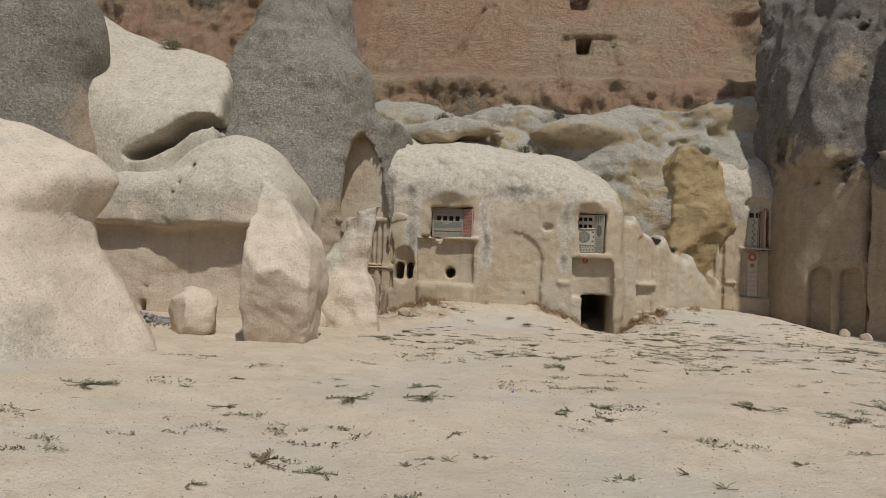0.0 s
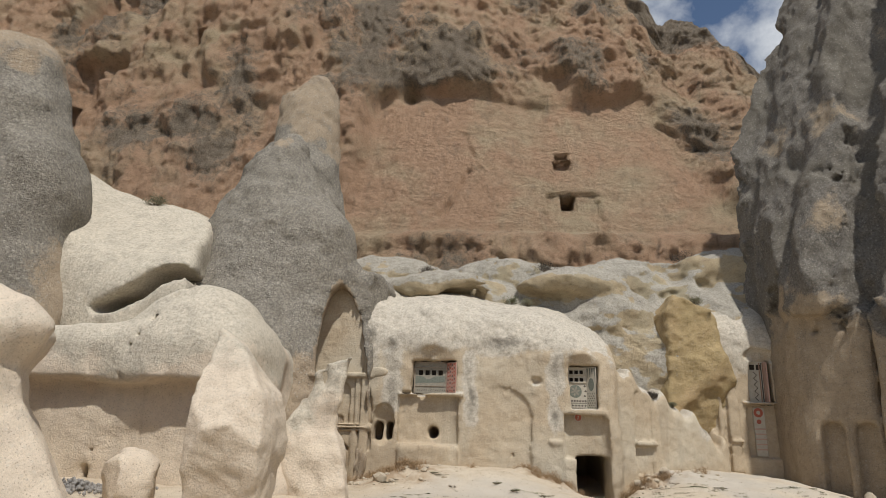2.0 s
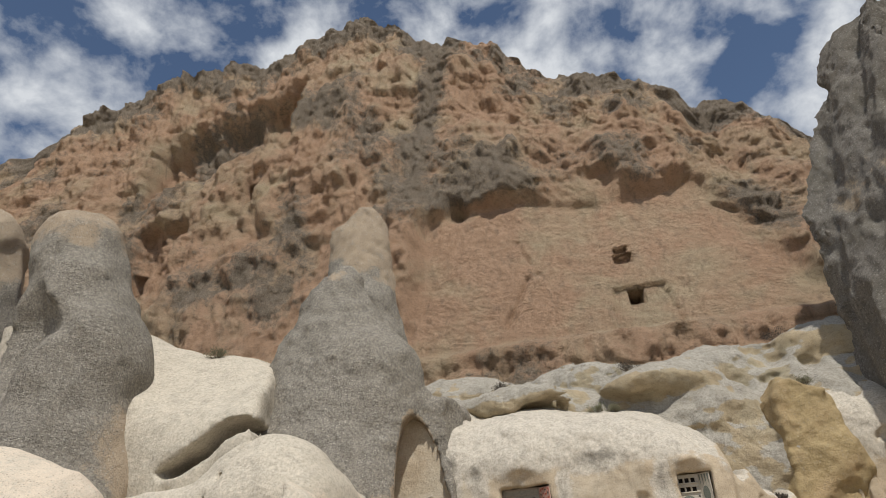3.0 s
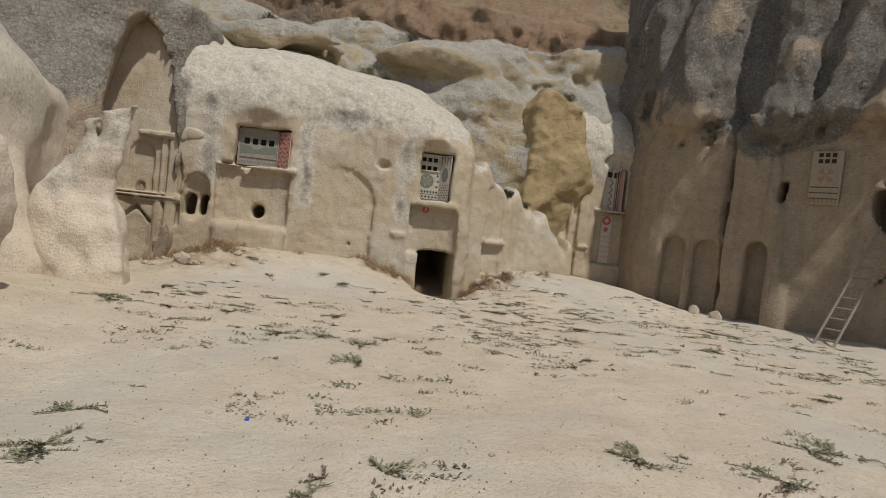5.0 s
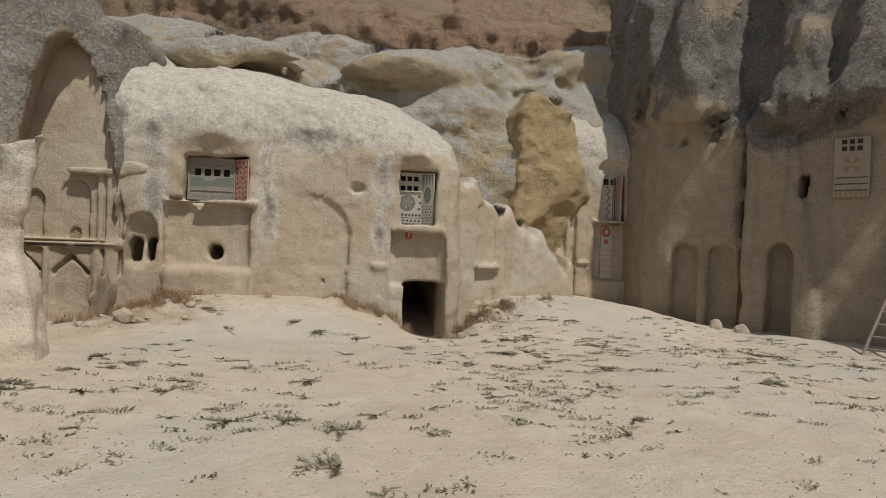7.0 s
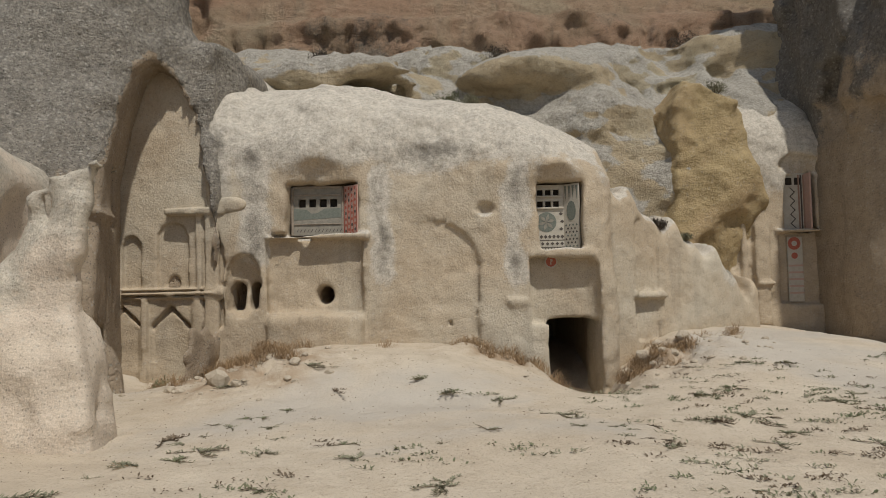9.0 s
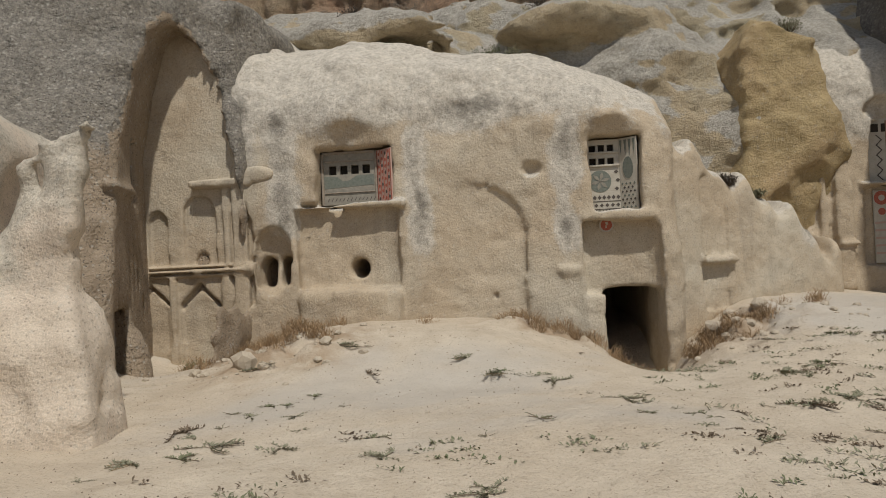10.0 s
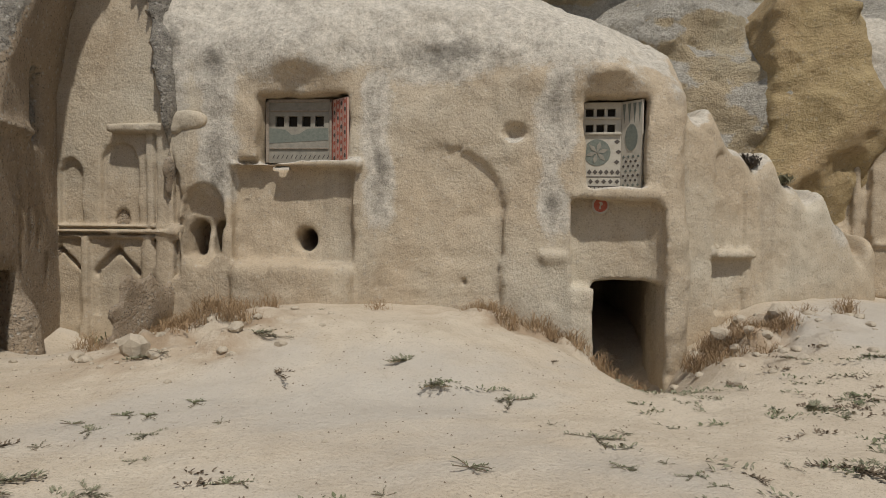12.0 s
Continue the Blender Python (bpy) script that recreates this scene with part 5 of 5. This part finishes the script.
places = [(-0.9, -1.5), (-1.2, -1.3), (-1.55, -1.2), (-0.6, -1.25), (-1.7, -2.1), (2.4, -0.85), (2.65, -0.95), (2.9, -0.9), (3.15, -0.95), (3.5, -1.0), (3.72, -1.05), (3.9, -1.1), (4.1, -1.15), (4.3, -1.2), (4.85, -0.9),
          (5.0, -0.75), (5.15, -0.95), (5.3, -0.7), (5.35, -1.05), (5.55, -0.85), (5.75, -0.7), (5.9, -0.95), (5.2, -0.5), (5.0, -1.1), (-2.3, -1.2), (-2.0, -1.0), (-2.6, -0.75), (6.4, -0.2), (7.2, 0.4), (1.1, -0.75), (6.8, -0.4)]
rg = random.Random(5)
places += [(rg.gauss(5.35, 0.3), rg.gauss(-0.75, 0.22)) for _ in range(26)] + [(rg.gauss(-1.2, 0.45), rg.gauss(-1.3, 0.35)) for _ in range(18)] + [(rg.gauss(-0.35, 0.22), rg.gauss(-1.95, 0.12)) for _ in range(10)] + [(rg.gauss(2.8, 0.35), rg.gauss(-0.85, 0.12)) for _ in range(12)] + [(rg.gauss(4.0, 0.25), rg.gauss(-1.0, 0.12)) for _ in range(8)]
for i, (qx, qy) in enumerate(places):
    m = pose(qx, qy, surface_z(qx, qy), 0, 0, rnd.uniform(0, 360))
    if i < 2:
        grass[i].matrix_world = m
    else:
        copy_thing(grass[i % 2], m)

# ---- shrubs on the rock, and the tree above the court ----
def drop_to(x, y, z0):
    hit, place, *_ = scene.ray_cast(bpy.context.evaluated_depsgraph_get(), Vector((x, y, z0)), Vector((0, 0, -1)))
    return place.z if hit else z0


bpy.context.view_layer.update()
for x, y, z0, r, seed, mats, label in ((-0.55, 3.2, 9, 0.34, 31, (M_twig, M_purple), "dark dry shrub rooted in a rock ledge"), (2.2, 3.4, 9, 0.36, 32, (M_twig, M_leaf), "dark green shrub in a rock ledge"),
                                       (2.75, 3.2, 9, 0.3, 33, (M_twig, M_leaf2), "low olive shrub in a rock ledge"), (3.55, 4.6, 9, 0.42, 34, (M_twig, M_purple), "dark dry shrub hanging over a ledge"),
                                       (8.1, 2.9, 9, 0.3, 35, (M_twig, M_leaf2), "round olive cushion shrub in a rock hollow"), (9.0, 6.8, 12, 0.5, 36, (M_twig, M_purple), "dark dry shrub at the cliff foot"),
                                       (-9.0, 1.0, 9, 0.35, 37, (M_twig, M_leaf2), "round olive shrub on the pale saddle"), (-9.6, 1.8, 9, 0.45, 38, (M_twig, M_leaf2), "olive cushion shrub on the pale saddle"),
                                       (-8.4, -0.6, 9, 0.35, 39, (M_twig, M_leaf2), "small olive shrub on the pale saddle"), (6.1, 0.95, 5, 0.16, 40, (M_twig, M_purple), "small dark shrub on the broken wall"),
                                       (6.7, 1.3, 5, 0.15, 41, (M_twig, M_leaf2), "small dry shrub on the broken wall"), (-2.45, -0.72, 1.2, 0.2, 42, (M_twig, M_leaf), "green nettle-like plant at the chapel foot")):
    o = shrub("shrub", seed, r, mats, label)
    o.matrix_world = Matrix.Translation((x, y, drop_to(x, y, z0) + 0.02))


def tree(x, y, z, height):
    rn = random.Random(51)
    ob = thing("tree", Matrix.Translation((x, y, z)), "small leafy tree growing on the rim of the rock", "tree")
    bt, bl = bmesh.new(), bmesh.new()
    bm_rod(bt, (0, 0, -0.5), (0.1, 0, height * 0.45), 0.12, 0.08, 8)
    for k in range(14):
        a, e = rn.uniform(0, 6.28), rn.uniform(0.2, 1.3)
        s = Vector((0.1, 0, height * rn.uniform(0.25, 0.5)))
        tip = s + Vector((math.cos(a) * math.cos(e), math.sin(a) * math.cos(e), math.sin(e))) * height * rn.uniform(0.3, 0.55)
        bm_rod(bt, s, tip, 0.05, 0.012, 5)
        for j in range(150):
            c = s.lerp(tip, rn.uniform(0.4, 1.1)) + Vector((rn.gauss(0, 1), rn.gauss(0, 1), rn.gauss(0, 1))) * height * 0.07
            leaf_quads(bl, c, Vector((rn.gauss(0, 1), rn.gauss(0, 1), rn.gauss(0, 1))).normalized(), rn.uniform(0.1, 0.2), 0.07, rn)
    part("trunk", bt, M_twig, ob)
    tagged(part("crown", bl, M_leaf, ob), kind="stuff")


tree(16.4, 10.6, drop_to(16.4, 10.6, 30), 3.4)


# ---- loose stones and litter ----
def stone(name, seed, r, mat, label, group):
    rn = random.Random(seed)
    bm = bmesh.new()
    bmesh.ops.create_icosphere(bm, subdivisions=2, radius=r)
    for v in bm.verts:
        v.co *= 1 + 0.28 * noise.noise(v.co * (1.6 / r) + Vector((seed, 0, 0)))
        v.co.z *= 0.7
    ob = part(name, bm, mat)
    return tagged(ob, label, "stone", group)


pebbles = [stone("stone", 60 + k, 0.05 + 0.02 * k, M_stone, "pale angular stone lying on the sand", "loose stones") for k in range(4)]
for i in range(240):
    if i % 3 == 0:
        qx, qy = rnd.gauss(-0.7, 0.7), rnd.gauss(-2.1, 0.55)
    elif i % 3 == 1:
        qx, qy = rnd.gauss(5.6, 0.8), rnd.gauss(-0.9, 0.5)
    else:
        qx, qy = rnd.uniform(-3, 10), rnd.uniform(-14, -2)
    s = rnd.uniform(0.2, 0.8) if i % 3 < 2 else rnd.uniform(0.12, 0.35)
    m = pose(qx, qy, surface_z(qx, qy), rnd.uniform(-20, 20), 0, rnd.uniform(0, 360)) @ Matrix.Diagonal((s, s, s, 1))
    ob = pebbles[i] if i < 4 else copy_thing(pebbles[i % 4], Matrix.Identity(4))
    ob.matrix_basis = m
for i, (qx, qy, s) in enumerate(((4.95, -0.75, 2.6), (5.05, -0.5, 2.2), (5.35, -0.45, 2.0), (-0.95, -2.6, 1.6), (5.9, -0.6, 2.4), (10.9, -0.4, 2.8), (11.2, -0.9, 2.0))):
    ob = copy_thing(pebbles[i % 4], Matrix.Identity(4))
    ob.matrix_basis = pose(qx, qy, surface_z(qx, qy) + 0.02, 15 * i, 10, 50 * i) @ Matrix.Diagonal((s, s, s, 1))

# bottle cap
bm = bmesh.new()
bmesh.ops.create_cone(bm, cap_ends=True, segments=18, radius1=0.017, radius2=0.015, depth=0.014)
cap = part("bottle_cap", bm, plain_mat("blue_plastic", (0.03, 0.09, 0.45), (0.04, 0.11, 0.5), 20, 0.4, 0.1))
cap.location = (1.44, -10.96, surface_z(1.44, -10.96) + 0.006)
tagged(cap, "small blue plastic bottle cap lying on the sand", "bottle cap")

# gravel heap under the shelter
bm = bmesh.new()
rn = random.Random(77)
for k in range(420):
    gx, gy = rn.gauss(0, 0.45), rn.gauss(0, 0.3)
    h = 0.16 * math.exp(-(gx / 0.5) ** 2 - (gy / 0.35) ** 2)
    r = rn.uniform(0.015, 0.04)
    bmesh.ops.create_icosphere(bm, subdivisions=1, radius=r, matrix=Matrix.Translation((gx, gy, h * rn.random() + 0.01)))
g = part("gravel_heap", bm, M_gravel)
g.location = (-5.3, -7.3, surface_z(-5.3, -7.3))
tagged(g, "low heap of grey gravel beside the boulder", "gravel", kind="stuff")
# grit over the sand
bm = bmesh.new()
grit = np.array([(rn.uniform(-4, 10), rn.uniform(-16, -1.5), 0.0) for k in range(6000)])
for (gx, gy, _), z in zip(grit, surface_all(grit)):
    r = rn.uniform(0.003, 0.012)
    v = [bm.verts.new((gx + r * a, gy + r * b, z + c * r)) for a, b, c in ((-1, -0.6, -0.3), (1, -0.7, -0.3), (0.1, 1, -0.3), (0.0, 0.1, 0.9))]
    for f in ((0, 1, 3), (1, 2, 3), (2, 0, 3)):
        bm.faces.new([v[i] for i in f])
tagged(part("grit", bm, M_twig), "dark grit and twig crumbs strewn over the sand", "grit", kind="stuff")
